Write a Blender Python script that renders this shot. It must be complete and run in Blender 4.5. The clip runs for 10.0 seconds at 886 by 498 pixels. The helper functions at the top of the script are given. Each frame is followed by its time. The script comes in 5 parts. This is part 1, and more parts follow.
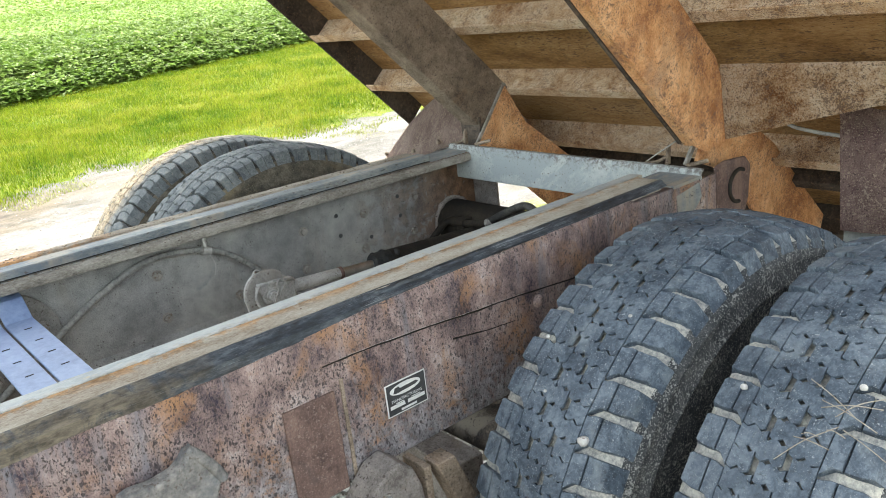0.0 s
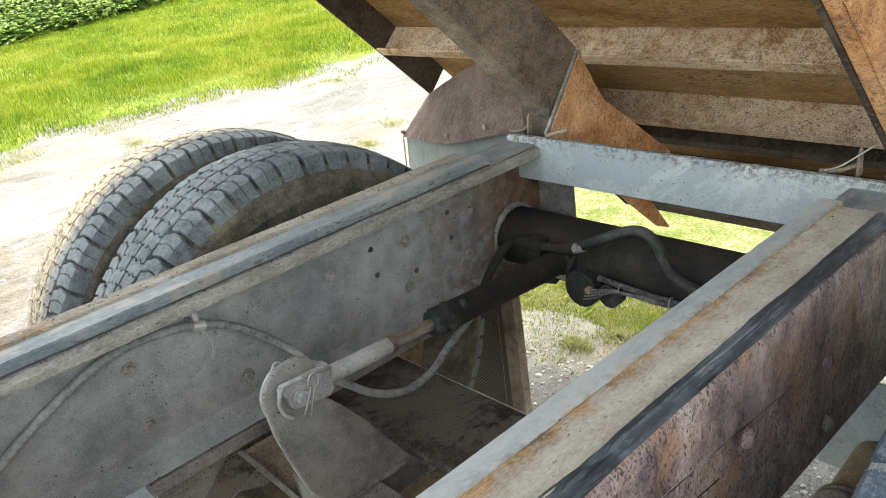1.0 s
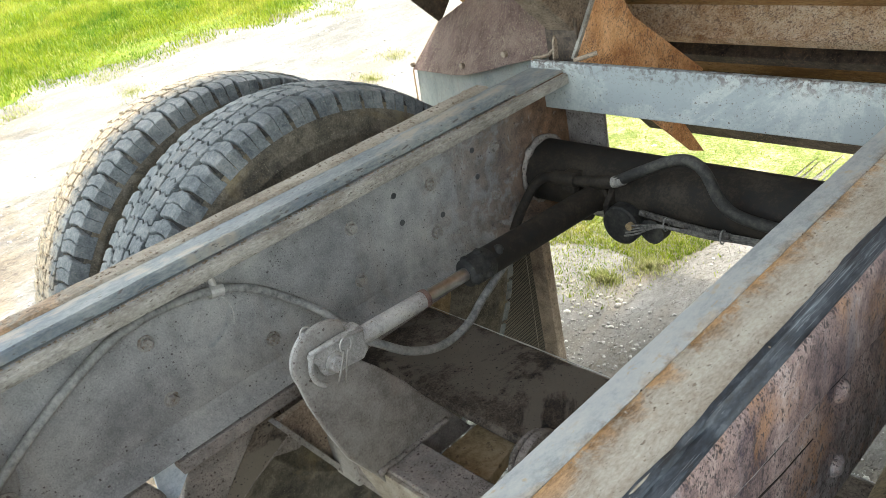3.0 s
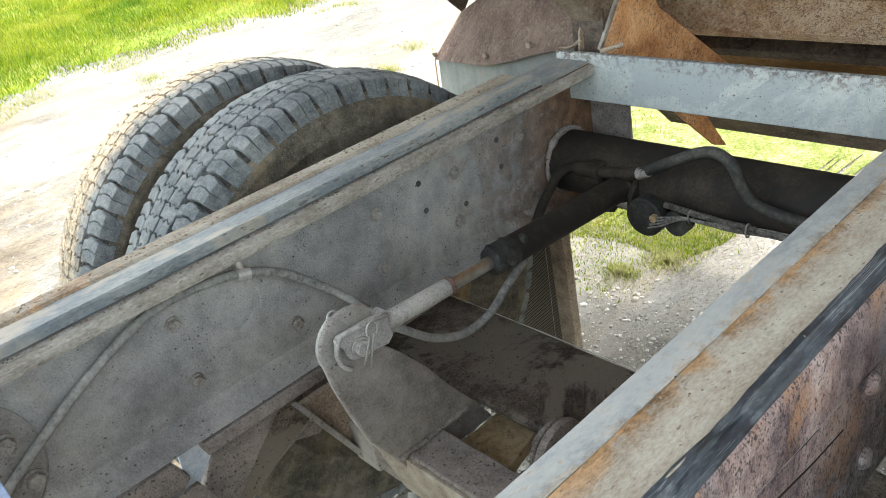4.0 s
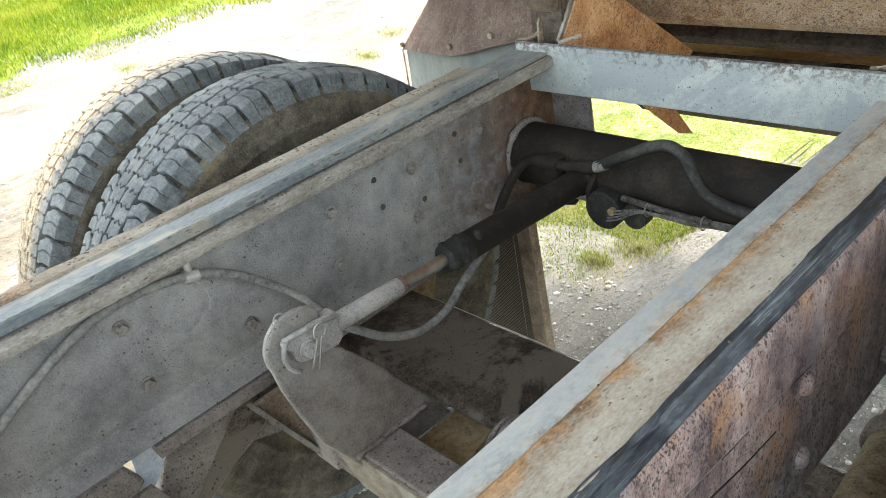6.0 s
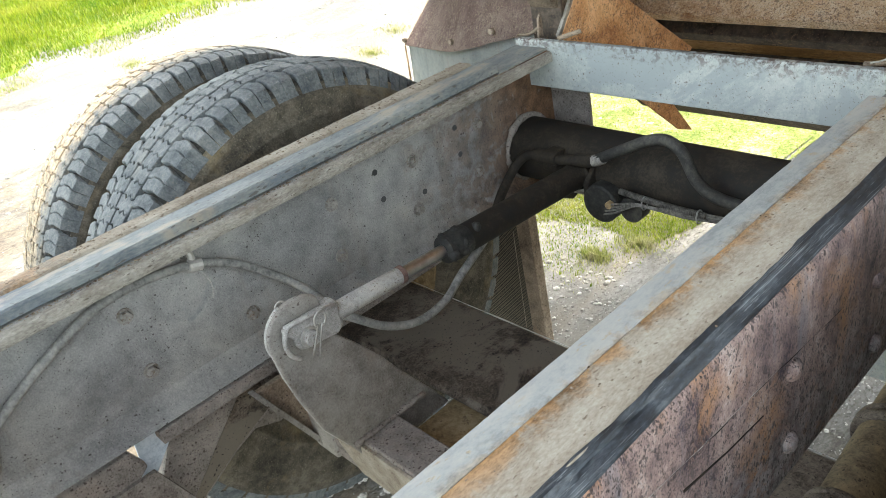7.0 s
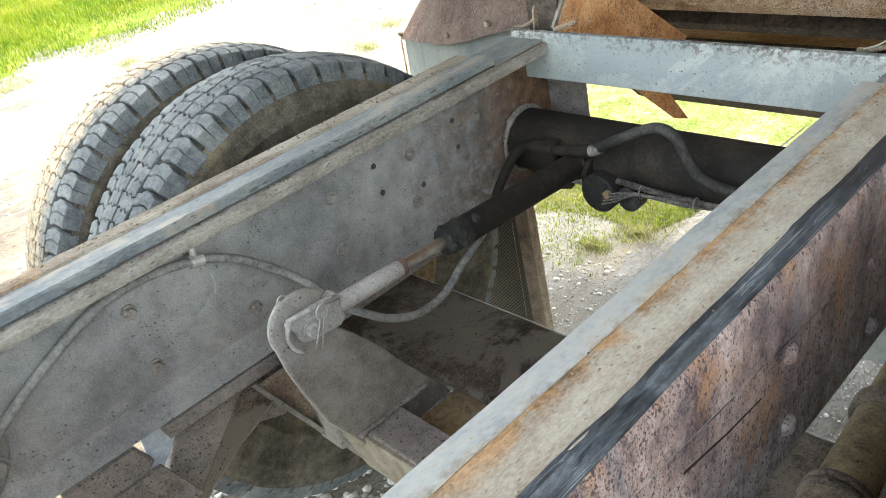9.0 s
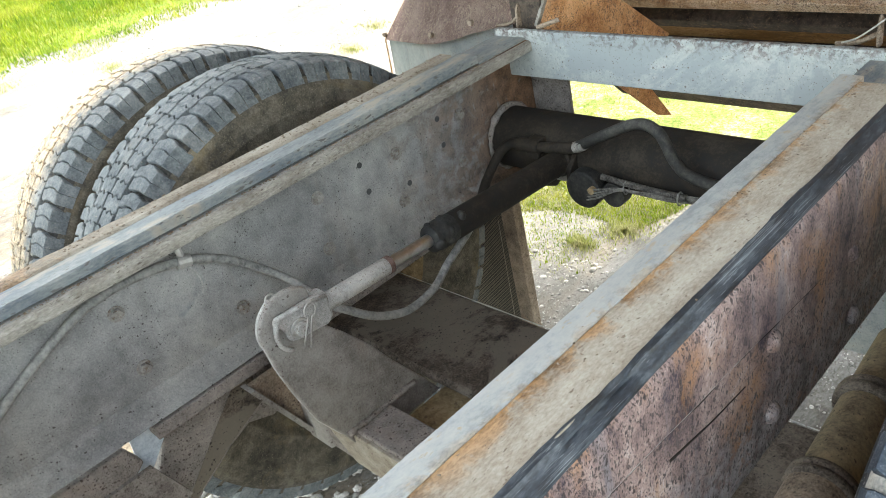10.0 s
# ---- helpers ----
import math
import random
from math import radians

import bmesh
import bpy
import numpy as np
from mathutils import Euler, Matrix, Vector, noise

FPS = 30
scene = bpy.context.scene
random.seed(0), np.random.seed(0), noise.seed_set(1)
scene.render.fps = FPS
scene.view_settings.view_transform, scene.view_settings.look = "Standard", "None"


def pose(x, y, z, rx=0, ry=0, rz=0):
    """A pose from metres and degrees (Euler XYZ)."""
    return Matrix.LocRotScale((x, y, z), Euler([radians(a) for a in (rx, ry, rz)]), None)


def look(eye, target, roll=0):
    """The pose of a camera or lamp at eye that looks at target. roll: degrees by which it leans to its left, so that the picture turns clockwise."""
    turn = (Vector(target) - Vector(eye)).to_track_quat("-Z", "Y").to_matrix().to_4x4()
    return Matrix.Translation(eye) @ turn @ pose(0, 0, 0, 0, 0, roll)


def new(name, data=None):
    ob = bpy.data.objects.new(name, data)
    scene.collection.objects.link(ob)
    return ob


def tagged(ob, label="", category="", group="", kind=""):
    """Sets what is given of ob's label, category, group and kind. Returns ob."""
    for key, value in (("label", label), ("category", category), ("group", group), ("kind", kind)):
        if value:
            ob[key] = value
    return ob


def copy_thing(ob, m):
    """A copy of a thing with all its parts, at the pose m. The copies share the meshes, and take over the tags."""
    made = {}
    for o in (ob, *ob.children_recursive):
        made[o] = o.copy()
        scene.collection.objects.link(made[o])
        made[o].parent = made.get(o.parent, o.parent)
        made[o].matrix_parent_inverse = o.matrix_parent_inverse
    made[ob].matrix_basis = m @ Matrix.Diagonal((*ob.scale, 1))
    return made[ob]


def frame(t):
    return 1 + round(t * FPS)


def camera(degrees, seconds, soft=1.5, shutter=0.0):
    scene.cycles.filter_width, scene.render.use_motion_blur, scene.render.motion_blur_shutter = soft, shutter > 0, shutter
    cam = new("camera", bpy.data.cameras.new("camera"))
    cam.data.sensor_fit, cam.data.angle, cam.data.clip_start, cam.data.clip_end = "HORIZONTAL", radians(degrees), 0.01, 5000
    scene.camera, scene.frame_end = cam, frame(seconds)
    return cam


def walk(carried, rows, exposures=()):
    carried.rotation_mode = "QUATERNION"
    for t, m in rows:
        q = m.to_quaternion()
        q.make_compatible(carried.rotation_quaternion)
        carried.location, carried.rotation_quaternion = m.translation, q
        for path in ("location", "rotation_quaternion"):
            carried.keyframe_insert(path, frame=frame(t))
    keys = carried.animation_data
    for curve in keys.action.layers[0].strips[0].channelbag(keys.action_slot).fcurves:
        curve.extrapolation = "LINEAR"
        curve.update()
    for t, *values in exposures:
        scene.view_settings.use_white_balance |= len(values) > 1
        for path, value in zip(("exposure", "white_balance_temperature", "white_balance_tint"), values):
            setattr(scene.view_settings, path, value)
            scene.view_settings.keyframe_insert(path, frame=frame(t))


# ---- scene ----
# ---- camera ----
cam = camera(57.91, 10.0, soft=0.55)
PATH = [
    (0, (1.885, 0.404, 1.551), (0.395, 1.590, 0.940), -6.72),
    (0.5, (1.464, 0.585, 1.590), (-0.013, 1.741, 0.895), -8.01),
    (1, (1.255, 0.675, 1.601), (-0.157, 1.860, 0.824), -8.65),
    (1.5, (1.169, 0.700, 1.588), (-0.213, 1.870, 0.738), -10.14),
    (2, (1.156, 0.721, 1.593), (-0.222, 1.867, 0.705), -11.64),
    (2.5, (1.147, 0.728, 1.586), (-0.234, 1.849, 0.671), -12.44),
    (4, (1.127, 0.697, 1.580), (-0.275, 1.774, 0.645), -11.89),
    (4.5, (1.123, 0.695, 1.580), (-0.280, 1.764, 0.637), -11.96),
    (5, (1.128, 0.692, 1.586), (-0.273, 1.757, 0.635), -12.29),
    (5.5, (1.137, 0.715, 1.596), (-0.251, 1.785, 0.633), -12.47),
    (6, (1.159, 0.760, 1.584), (-0.219, 1.833, 0.610), -12.53),
    (7.5, (1.189, 0.743, 1.582), (-0.195, 1.805, 0.604), -12.33),
    (8, (1.196, 0.744, 1.578), (-0.192, 1.795, 0.593), -12.78),
    (8.5, (1.192, 0.737, 1.583), (-0.194, 1.789, 0.597), -13.19),
    (9, (1.190, 0.739, 1.586), (-0.187, 1.799, 0.596), -13.37),
    (9.5, (1.189, 0.736, 1.586), (-0.177, 1.808, 0.594), -13.50),
    (10, (1.198, 0.733, 1.582), (-0.159, 1.816, 0.590), -13.68),
]
walk(cam, [(t, look(eye, target, roll)) for t, eye, target, roll in PATH],
     exposures=[(0.0, 0.98, 7400, 3), (0.5, 1.03, 7400, 3), (1.0, 1.07, 7400, 3), (1.5, 1.12, 7400, 3), (2.5, 1.17, 7400, 3), (5.0, 1.22, 7400, 3), (10.0, 1.42, 7400, 3)])

# ---- world and sun ----
SUN_WAY = Vector((0.23, -0.47, -1.0)).normalized()      # the way the sunlight travels
world = bpy.data.worlds.new("sky")
scene.world = world
world.use_nodes = True
wn = world.node_tree.nodes
sky = wn.new("ShaderNodeTexSky")
sky.sky_type = "NISHITA"
sky.sun_disc = False
sky.sun_elevation = math.asin(-SUN_WAY.z)
sky.sun_rotation = math.atan2(-SUN_WAY.x, -SUN_WAY.y)
sky.dust_density, sky.air_density = 2.5, 1.0
wn["Background"].inputs["Strength"].default_value = 0.50
haze = wn.new("ShaderNodeHueSaturation")
haze.inputs["Saturation"].default_value = 0.55
world.node_tree.links.new(sky.outputs[0], haze.inputs["Color"])
world.node_tree.links.new(haze.outputs[0], wn["Background"].inputs["Color"])
sun = new("sun", bpy.data.lights.new("sun", "SUN"))
sun.data.energy, sun.data.angle, sun.data.color = 1.2, radians(0.6), (1.0, 0.95, 0.87)
sun.matrix_world = look((0, 0, 8), Vector((0, 0, 8)) + SUN_WAY)


# ---- materials ----
def material(name, colours, scale=6.0, rough=0.75, metal=0.0, bump=0.3, speck=None, fine=60.0, stretch=(1, 1, 1), streak=None,
             bump_size=0.0021, jitter=0.0, zone=None, blotch=None, scratch=None, pits=None):
    """Layers of noise: colours along a ramp (broad patches mixed with fine grain), then specks and streaks of another colour.
    speck (small, in clusters), streak (runs down), blotch (broad) and scratch (runs along y): (colour, scale, share, sharpness).
    pits: round pits of many sizes, in clusters: (colour, scale, share, size)."""
    m = bpy.data.materials.new(name)
    m.use_nodes = True
    nt, n = m.node_tree, m.node_tree.nodes
    bsdf = n["Principled BSDF"]
    tex = n.new("ShaderNodeTexCoord")
    mp = n.new("ShaderNodeMapping")
    mp.inputs["Scale"].default_value = stretch
    nt.links.new(tex.outputs["Object"], mp.inputs["Vector"])
    at = mp.outputs["Vector"]
    if jitter:
        info = n.new("ShaderNodeObjectInfo")
        shift = n.new("ShaderNodeVectorMath")
        shift.operation = "MULTIPLY_ADD"
        shift.inputs[1].default_value = (jitter, jitter * 0.7, jitter * 1.3)
        nt.links.new(info.outputs["Random"], shift.inputs[0])
        nt.links.new(at, shift.inputs[2])
        at = shift.outputs[0]

    def noise_at(sc, detail=6, rg=0.6, vec=None, bend=0.0):
        q = n.new("ShaderNodeTexNoise")
        q.inputs["Scale"].default_value, q.inputs["Detail"].default_value, q.inputs["Roughness"].default_value = sc, detail, rg
        q.inputs["Distortion"].default_value = bend
        nt.links.new(vec or at, q.inputs["Vector"])
        return q.outputs["Fac"]

    def maths(op, a, b):
        q = n.new("ShaderNodeMath")
        q.operation = op
        for i, v in enumerate((a, b)):
            if isinstance(v, (int, float)):
                q.inputs[i].default_value = v
            else:
                nt.links.new(v, q.inputs[i])
        return q.outputs[0]

    broad, mid, grain = noise_at(scale, 10, 0.66, None, 0.3), noise_at(scale * 5, 8, 0.7), noise_at(fine * 1.5, 5, 0.75)
    mixed = maths("ADD", maths("MULTIPLY", broad, 0.40), maths("ADD", maths("MULTIPLY", mid, 0.27), maths("MULTIPLY", grain, 0.33)))
    ramp = n.new("ShaderNodeValToRGB")
    els = ramp.color_ramp.elements
    lo, hi = 0.41, 0.59
    mean = [sum(c[k] for c in colours) / len(colours) for k in range(3)]
    colours = [tuple(max(0.012, v + 0.55 * (v - a)) for v, a in zip(c, mean)) for c in colours]
    for i, c in enumerate(colours):
        p = lo + (hi - lo) * i / max(1, len(colours) - 1)
        e = els[i] if i < 2 else els.new(p)
        e.position, e.color = p, (*c, 1)
    nt.links.new(mixed, ramp.inputs["Fac"])
    col = ramp.outputs["Color"]
    rgh = rough
    height = maths("ADD", maths("MULTIPLY", grain, 0.3), maths("ADD", maths("MULTIPLY", mid, 0.6), maths("MULTIPLY", broad, 0.6)))
    for spec in (blotch, streak, speck, scratch):
        if not spec:
            continue
        c, sc, share, sharp = spec
        vec = None
        if spec is streak or spec is scratch:
            m2 = n.new("ShaderNodeMapping")
            m2.inputs["Scale"].default_value = (1, 1, 0.12) if spec is streak else (1, 0.02, 1)
            nt.links.new(at, m2.inputs["Vector"])
            vec = m2.outputs["Vector"]
        if spec is speck:
            # crisp flecks of two sizes, gathered in clusters
            crowd = maths("MULTIPLY", maths("SUBTRACT", noise_at(sc * 0.07, 4, 0.6), 0.5), 0.24)
            cover = 0.0
            for size, less in ((0.6, 0.03), (1.7, 0.0)):
                cut = n.new("ShaderNodeMapRange")
                cut.inputs["From Min"].default_value, cut.inputs["From Max"].default_value = 1 - share + less, 1 - share + less + sharp * 0.45
                nt.links.new(maths("ADD", noise_at(sc * size * 1.25, 3, 0.6, None, 0.15), crowd), cut.inputs["Value"])
                cover = maths("MAXIMUM", cut.outputs[0], cover)
        else:
            f = noise_at(sc, 10 if spec is blotch else 6, 0.68, vec, 0.5 if spec is blotch else 0.0)
            if spec is scratch:
                f = maths("ADD", f, maths("MULTIPLY", maths("SUBTRACT", noise_at(sc * 0.03, 3, 0.5), 0.5), 0.45))
            cut = n.new("ShaderNodeMapRange")
            cut.inputs["From Min"].default_value, cut.inputs["From Max"].default_value = 1 - share, 1 - share + sharp
            nt.links.new(f, cut.inputs["Value"])
            cover = cut.outputs[0]
        mix = n.new("ShaderNodeMix")
        mix.data_type = "RGBA"
        nt.links.new(maths("MULTIPLY", cover, 0.85), mix.inputs["Factor"])
        nt.links.new(col, mix.inputs["A"])
        mix.inputs["B"].default_value = (*c, 1)
        col = mix.outputs["Result"]
        height = maths("SUBTRACT", height, maths("MULTIPLY", cover, 0.7 if spec is speck else 0.3))
    if zone:
        axis, a, c, tone = zone[:4]
        sep = n.new("ShaderNodeSeparateXYZ")
        nt.links.new(tex.outputs["Object"], sep.inputs[0])
        cut = n.new("ShaderNodeMapRange")
        cut.inputs["From Min"].default_value, cut.inputs["From Max"].default_value = a, c
        nt.links.new(maths("ADD", sep.outputs[axis], maths("MULTIPLY", maths("SUBTRACT", broad, 0.5), 1.2 * abs(c - a))), cut.inputs["Value"])
        spot = n.new("ShaderNodeMapRange")
        spot.inputs["From Min"].default_value, spot.inputs["From Max"].default_value = (0.46, 0.66) if len(zone) < 5 else (0.53, 0.65)
        nt.links.new(maths("ADD", maths("MULTIPLY", cut.outputs[0], zone[5] if len(zone) > 5 else 0.16), noise_at(zone[4] if len(zone) > 4 else 34, 9, 0.68, tex.outputs["Object"], 0.4)), spot.inputs["Value"])
        mix = n.new("ShaderNodeMix")
        mix.data_type = "RGBA"
        nt.links.new(maths("MULTIPLY", cut.outputs[0], spot.outputs[0]), mix.inputs["Factor"])
        nt.links.new(col, mix.inputs["A"])
        shades = n.new("ShaderNodeMix")
        shades.data_type = "RGBA"
        shades.inputs["A"].default_value, shades.inputs["B"].default_value = (*[0.35 * v for v in tone], 1), (*[1.3 * v for v in tone], 1)
        vary = n.new("ShaderNodeMapRange")
        vary.inputs["From Min"].default_value, vary.inputs["From Max"].default_value = 0.40, 0.58
        nt.links.new(maths("ADD", maths("MULTIPLY", mid, 0.6), maths("MULTIPLY", grain, 0.4)), vary.inputs["Value"])
        nt.links.new(vary.outputs[0], shades.inputs["Factor"])
        nt.links.new(shades.outputs["Result"], mix.inputs["B"])
        col = mix.outputs["Result"]
    if pits:
        c, sc, share, size = pits
        cover = 0.0
        for k in (1.0, 2.3):
            cells = n.new("ShaderNodeTexVoronoi")
            cells.inputs["Scale"].default_value = sc * k
            warp = n.new("ShaderNodeVectorMath")
            warp.operation = "MULTIPLY_ADD"
            warp.inputs[1].default_value = (0.9 / sc,) * 3
            tint = n.new("ShaderNodeTexNoise")
            tint.inputs["Scale"].default_value = sc * 1.6
            nt.links.new(at, tint.inputs["Vector"])
            nt.links.new(tint.outputs["Color"], warp.inputs[0])
            nt.links.new(at, warp.inputs[2])
            nt.links.new(warp.outputs[0], cells.inputs["Vector"])
            parts = n.new("ShaderNodeSeparateColor")
            nt.links.new(cells.outputs["Color"], parts.inputs[0])
            crowd = maths("MULTIPLY", maths("SUBTRACT", noise_at(sc * 0.06, 4, 0.6), 0.5), 1.8)
            keep = maths("LESS_THAN", parts.outputs[0], maths("ADD", crowd, share))
            radius = maths("MULTIPLY_ADD", parts.outputs[1], size * 0.75)
            radius.node.inputs[2].default_value = size * 0.25
            rim = n.new("ShaderNodeMapRange")
            rim.inputs["From Min"].default_value, rim.inputs["From Max"].default_value = 0.0, 0.08
            nt.links.new(maths("SUBTRACT", radius, cells.outputs["Distance"]), rim.inputs["Value"])
            cover = maths("MAXIMUM", maths("MULTIPLY", keep, rim.outputs[0]), cover)
        mix = n.new("ShaderNodeMix")
        mix.data_type = "RGBA"
        nt.links.new(maths("MULTIPLY", cover, 0.85), mix.inputs["Factor"])
        nt.links.new(col, mix.inputs["A"])
        mix.inputs["B"].default_value = (*c, 1)
        col = mix.outputs["Result"]
        height = maths("SUBTRACT", height, maths("MULTIPLY", cover, 0.6))
    nt.links.new(col, bsdf.inputs["Base Color"])
    r = n.new("ShaderNodeMapRange")
    r.inputs["To Min"].default_value, r.inputs["To Max"].default_value = max(0.05, rgh - 0.15), min(1, rgh + 0.15)
    nt.links.new(grain, r.inputs["Value"])
    nt.links.new(r.outputs[0], bsdf.inputs["Roughness"])
    bsdf.inputs["Metallic"].default_value = metal
    if rough >= 0.7:
        bsdf.inputs["Specular IOR Level"].default_value = 0.25
    if bump:
        b = n.new("ShaderNodeBump")
        b.inputs["Strength"].default_value, b.inputs["Distance"].default_value = bump, bump_size
        nt.links.new(height, b.inputs["Height"])
        nt.links.new(b.outputs[0], bsdf.inputs["Normal"])
    return m


RUST_WEB = material("rusted_frame_steel", [(0.105, 0.0815, 0.0886), (0.186, 0.137, 0.134), (0.26, 0.19, 0.177), (0.326, 0.25, 0.231), (0.4, 0.337, 0.324)], 7, 0.62, 0, 1.0,
                    speck=((0.078, 0.06, 0.062), 120, 0.42, 0.12), pits=((0.042, 0.034, 0.037), 150, 0.50, 0.50), zone=("Z", 0.97, 0.84, (0.27, 0.25, 0.26), 60, 0.15), fine=170, stretch=(1, 1.25, 0.8), streak=((0.18, 0.175, 0.195), 16, 0.46, 0.14),
                    blotch=((0.36, 0.185, 0.085), 8, 0.485, 0.16))
RUST_PATCH = material("rust_brown_plate", [(0.095, 0.062, 0.055), (0.14, 0.09, 0.077), (0.19, 0.125, 0.105)], 9, 0.75, 0, 0.6, fine=160, speck=((0.24, 0.18, 0.155), 160, 0.38, 0.1),
                      streak=((0.25, 0.165, 0.13), 20, 0.43, 0.2), blotch=((0.11, 0.085, 0.08), 12, 0.44, 0.2))
RUST_BOX = material("dusty_rusted_sill_steel", [(0.32, 0.195, 0.115), (0.50, 0.345, 0.222), (0.61, 0.465, 0.33), (0.64, 0.53, 0.405)], 5, 0.85, 0, 0.9,
                    speck=((0.20, 0.13, 0.095), 130, 0.445, 0.12), fine=150, blotch=((0.50, 0.28, 0.12), 4, 0.44, 0.2))
RUST_FLOOR = material("orange_brown_floor_sheet", [(0.230, 0.132, 0.057), (0.333, 0.198, 0.090), (0.425, 0.276, 0.144)], 5, 0.85, 0, 0.6, stretch=(0.35, 1, 1),
                      speck=((0.13, 0.08, 0.05), 130, 0.40, 0.10), fine=150, blotch=((0.19, 0.135, 0.095), 3, 0.44, 0.2))
RUST_ORANGE = material("orange_rust_steel", [(0.46, 0.218, 0.10), (0.66, 0.345, 0.165), (0.80, 0.48, 0.26)], 6, 0.85, 0, 0.7,
                       speck=((0.20, 0.115, 0.08), 150, 0.43, 0.12), fine=150, blotch=((0.36, 0.27, 0.205), 5, 0.45, 0.18))
RUST_DARK = material("dark_rusted_beam", [(0.145, 0.113, 0.086), (0.245, 0.194, 0.15), (0.345, 0.278, 0.217)], 5, 0.85, 0, 0.8,
                     pits=((0.062, 0.048, 0.041), 175, 0.38, 0.40), fine=150, blotch=((0.29, 0.178, 0.10), 6, 0.43, 0.18))
RUST_PURPLE = material("purple_brown_plate", [(0.175, 0.112, 0.102), (0.255, 0.175, 0.155), (0.345, 0.25, 0.215)], 5, 0.8, 0, 0.9,
                       pits=((0.095, 0.066, 0.06), 210, 0.5, 0.44), fine=190, blotch=((0.235, 0.19, 0.155), 7, 0.44, 0.2), speck=((0.50, 0.40, 0.31), 150, 0.43, 0.08))
GREY_DUSTY = material("dusty_grey_paint", [(0.144, 0.138, 0.13), (0.196, 0.19, 0.18), (0.244, 0.236, 0.22)], 5, 0.85, 0, 0.6,
                      pits=((0.085, 0.068, 0.06), 110, 0.45, 0.36), fine=170, blotch=((0.205, 0.175, 0.15), 8, 0.46, 0.2))
WEB_GREY = material("dusty_grey_rail_paint", [(0.185, 0.185, 0.183), (0.248, 0.247, 0.243), (0.322, 0.317, 0.305)], 4.0, 0.82, 0, 0.7,
                    pits=((0.055, 0.046, 0.042), 150, 0.30, 0.32), fine=210, streak=((0.215, 0.188, 0.165), 8, 0.44, 0.22), zone=("Y", 1.58, 1.95, (0.150, 0.088, 0.053), 22, 0.23),
                    blotch=((0.165, 0.187, 0.20), 11, 0.37, 0.12))
GREY_RUSTY = material("rust_spotted_grey_paint", [(0.135, 0.118, 0.108), (0.205, 0.185, 0.172), (0.27, 0.24, 0.22)], 6, 0.82, 0, 0.8,
                      pits=((0.065, 0.05, 0.045), 150, 0.48, 0.42), fine=170, blotch=((0.22, 0.168, 0.135), 8, 0.43, 0.2))
PAINT_LIGHT = material("light_grey_blue_paint", [(0.29, 0.32, 0.322), (0.345, 0.375, 0.372), (0.40, 0.42, 0.412)], 4, 0.55, 0, 0.3,
                       pits=((0.10, 0.072, 0.062), 120, 0.42, 0.36), fine=130, blotch=((0.262, 0.298, 0.31), 2.6, 0.50, 0.03), zone=("Z", 1.055, 1.100, (0.085, 0.062, 0.056), 75, 0.10))
PAINT_DULL = material("dull_grey_blue_paint", [(0.27, 0.305, 0.31), (0.345, 0.375, 0.375), (0.40, 0.42, 0.41)], 6, 0.6, 0, 0.25,
                      speck=((0.20, 0.16, 0.14), 160, 0.38, 0.08), fine=110, streak=((0.33, 0.29, 0.25), 14, 0.44, 0.2))
PAINT_BLUE = material("pale_blue_painted_steel", [(0.135, 0.19, 0.32), (0.17, 0.235, 0.385), (0.205, 0.275, 0.42)], 5, 0.5, 0, 0.08, fine=60,
                      blotch=((0.20, 0.23, 0.27), 9, 0.40, 0.2))
# blue paint made paler to carry the skylight on the small plate
BLUE_PALE = material("blue_paint_lightened_by_sky", [(0.40, 0.47, 0.55), (0.52, 0.59, 0.66), (0.60, 0.66, 0.72)], 12, 0.7, 0, 0.2, fine=90)
CAP_BLUE = material("worn_blue_grey_strip", [(0.12, 0.138, 0.15), (0.18, 0.197, 0.202), (0.25, 0.255, 0.244)], 7, 0.6, 0, 0.5,
                    fine=170, stretch=(1, 0.35, 1), pits=((0.075, 0.068, 0.064), 110, 0.36, 0.36), blotch=((0.105, 0.13, 0.162), 12, 0.47, 0.16), streak=((0.31, 0.27, 0.215), 16, 0.47, 0.09), scratch=((0.40, 0.395, 0.375), 300, 0.33, 0.15))
CAP_PALE = material("pale_grey_worn_edge", [(0.255, 0.275, 0.275), (0.318, 0.333, 0.329), (0.364, 0.368, 0.352)], 9, 0.6, 0, 0.3, fine=150, stretch=(1, 0.4, 1),
                    speck=((0.36, 0.30, 0.21), 60, 0.38, 0.2), scratch=((0.31, 0.30, 0.28), 320, 0.34, 0.15), zone=("X", 0.768, 0.788, (0.30, 0.255, 0.195), 36, 0.17))
CAP_TAN = material("dusty_tan_wear_strip", [(0.215, 0.186, 0.15), (0.30, 0.268, 0.222), (0.37, 0.342, 0.292)], 7, 0.9, 0, 0.8,
                   fine=240, stretch=(1, 0.5, 1), pits=((0.15, 0.12, 0.095), 150, 0.3, 0.36), blotch=((0.345, 0.225, 0.125), 10, 0.40, 0.2), zone=("Y", 1.05, 0.65, (0.40, 0.225, 0.11), 26))
CAP_STAINED = material("tan_strip_with_rust_stains", [(0.233, 0.193, 0.149), (0.312, 0.274, 0.223), (0.381, 0.351, 0.296)], 6, 0.9, 0, 0.8,
                       fine=240, stretch=(1, 0.4, 1), pits=((0.19, 0.15, 0.115), 230, 0.25, 0.34), blotch=((0.40, 0.225, 0.10), 15, 0.37, 0.2), zone=("X", 0.822, 0.784, (0.33, 0.19, 0.09), 34))
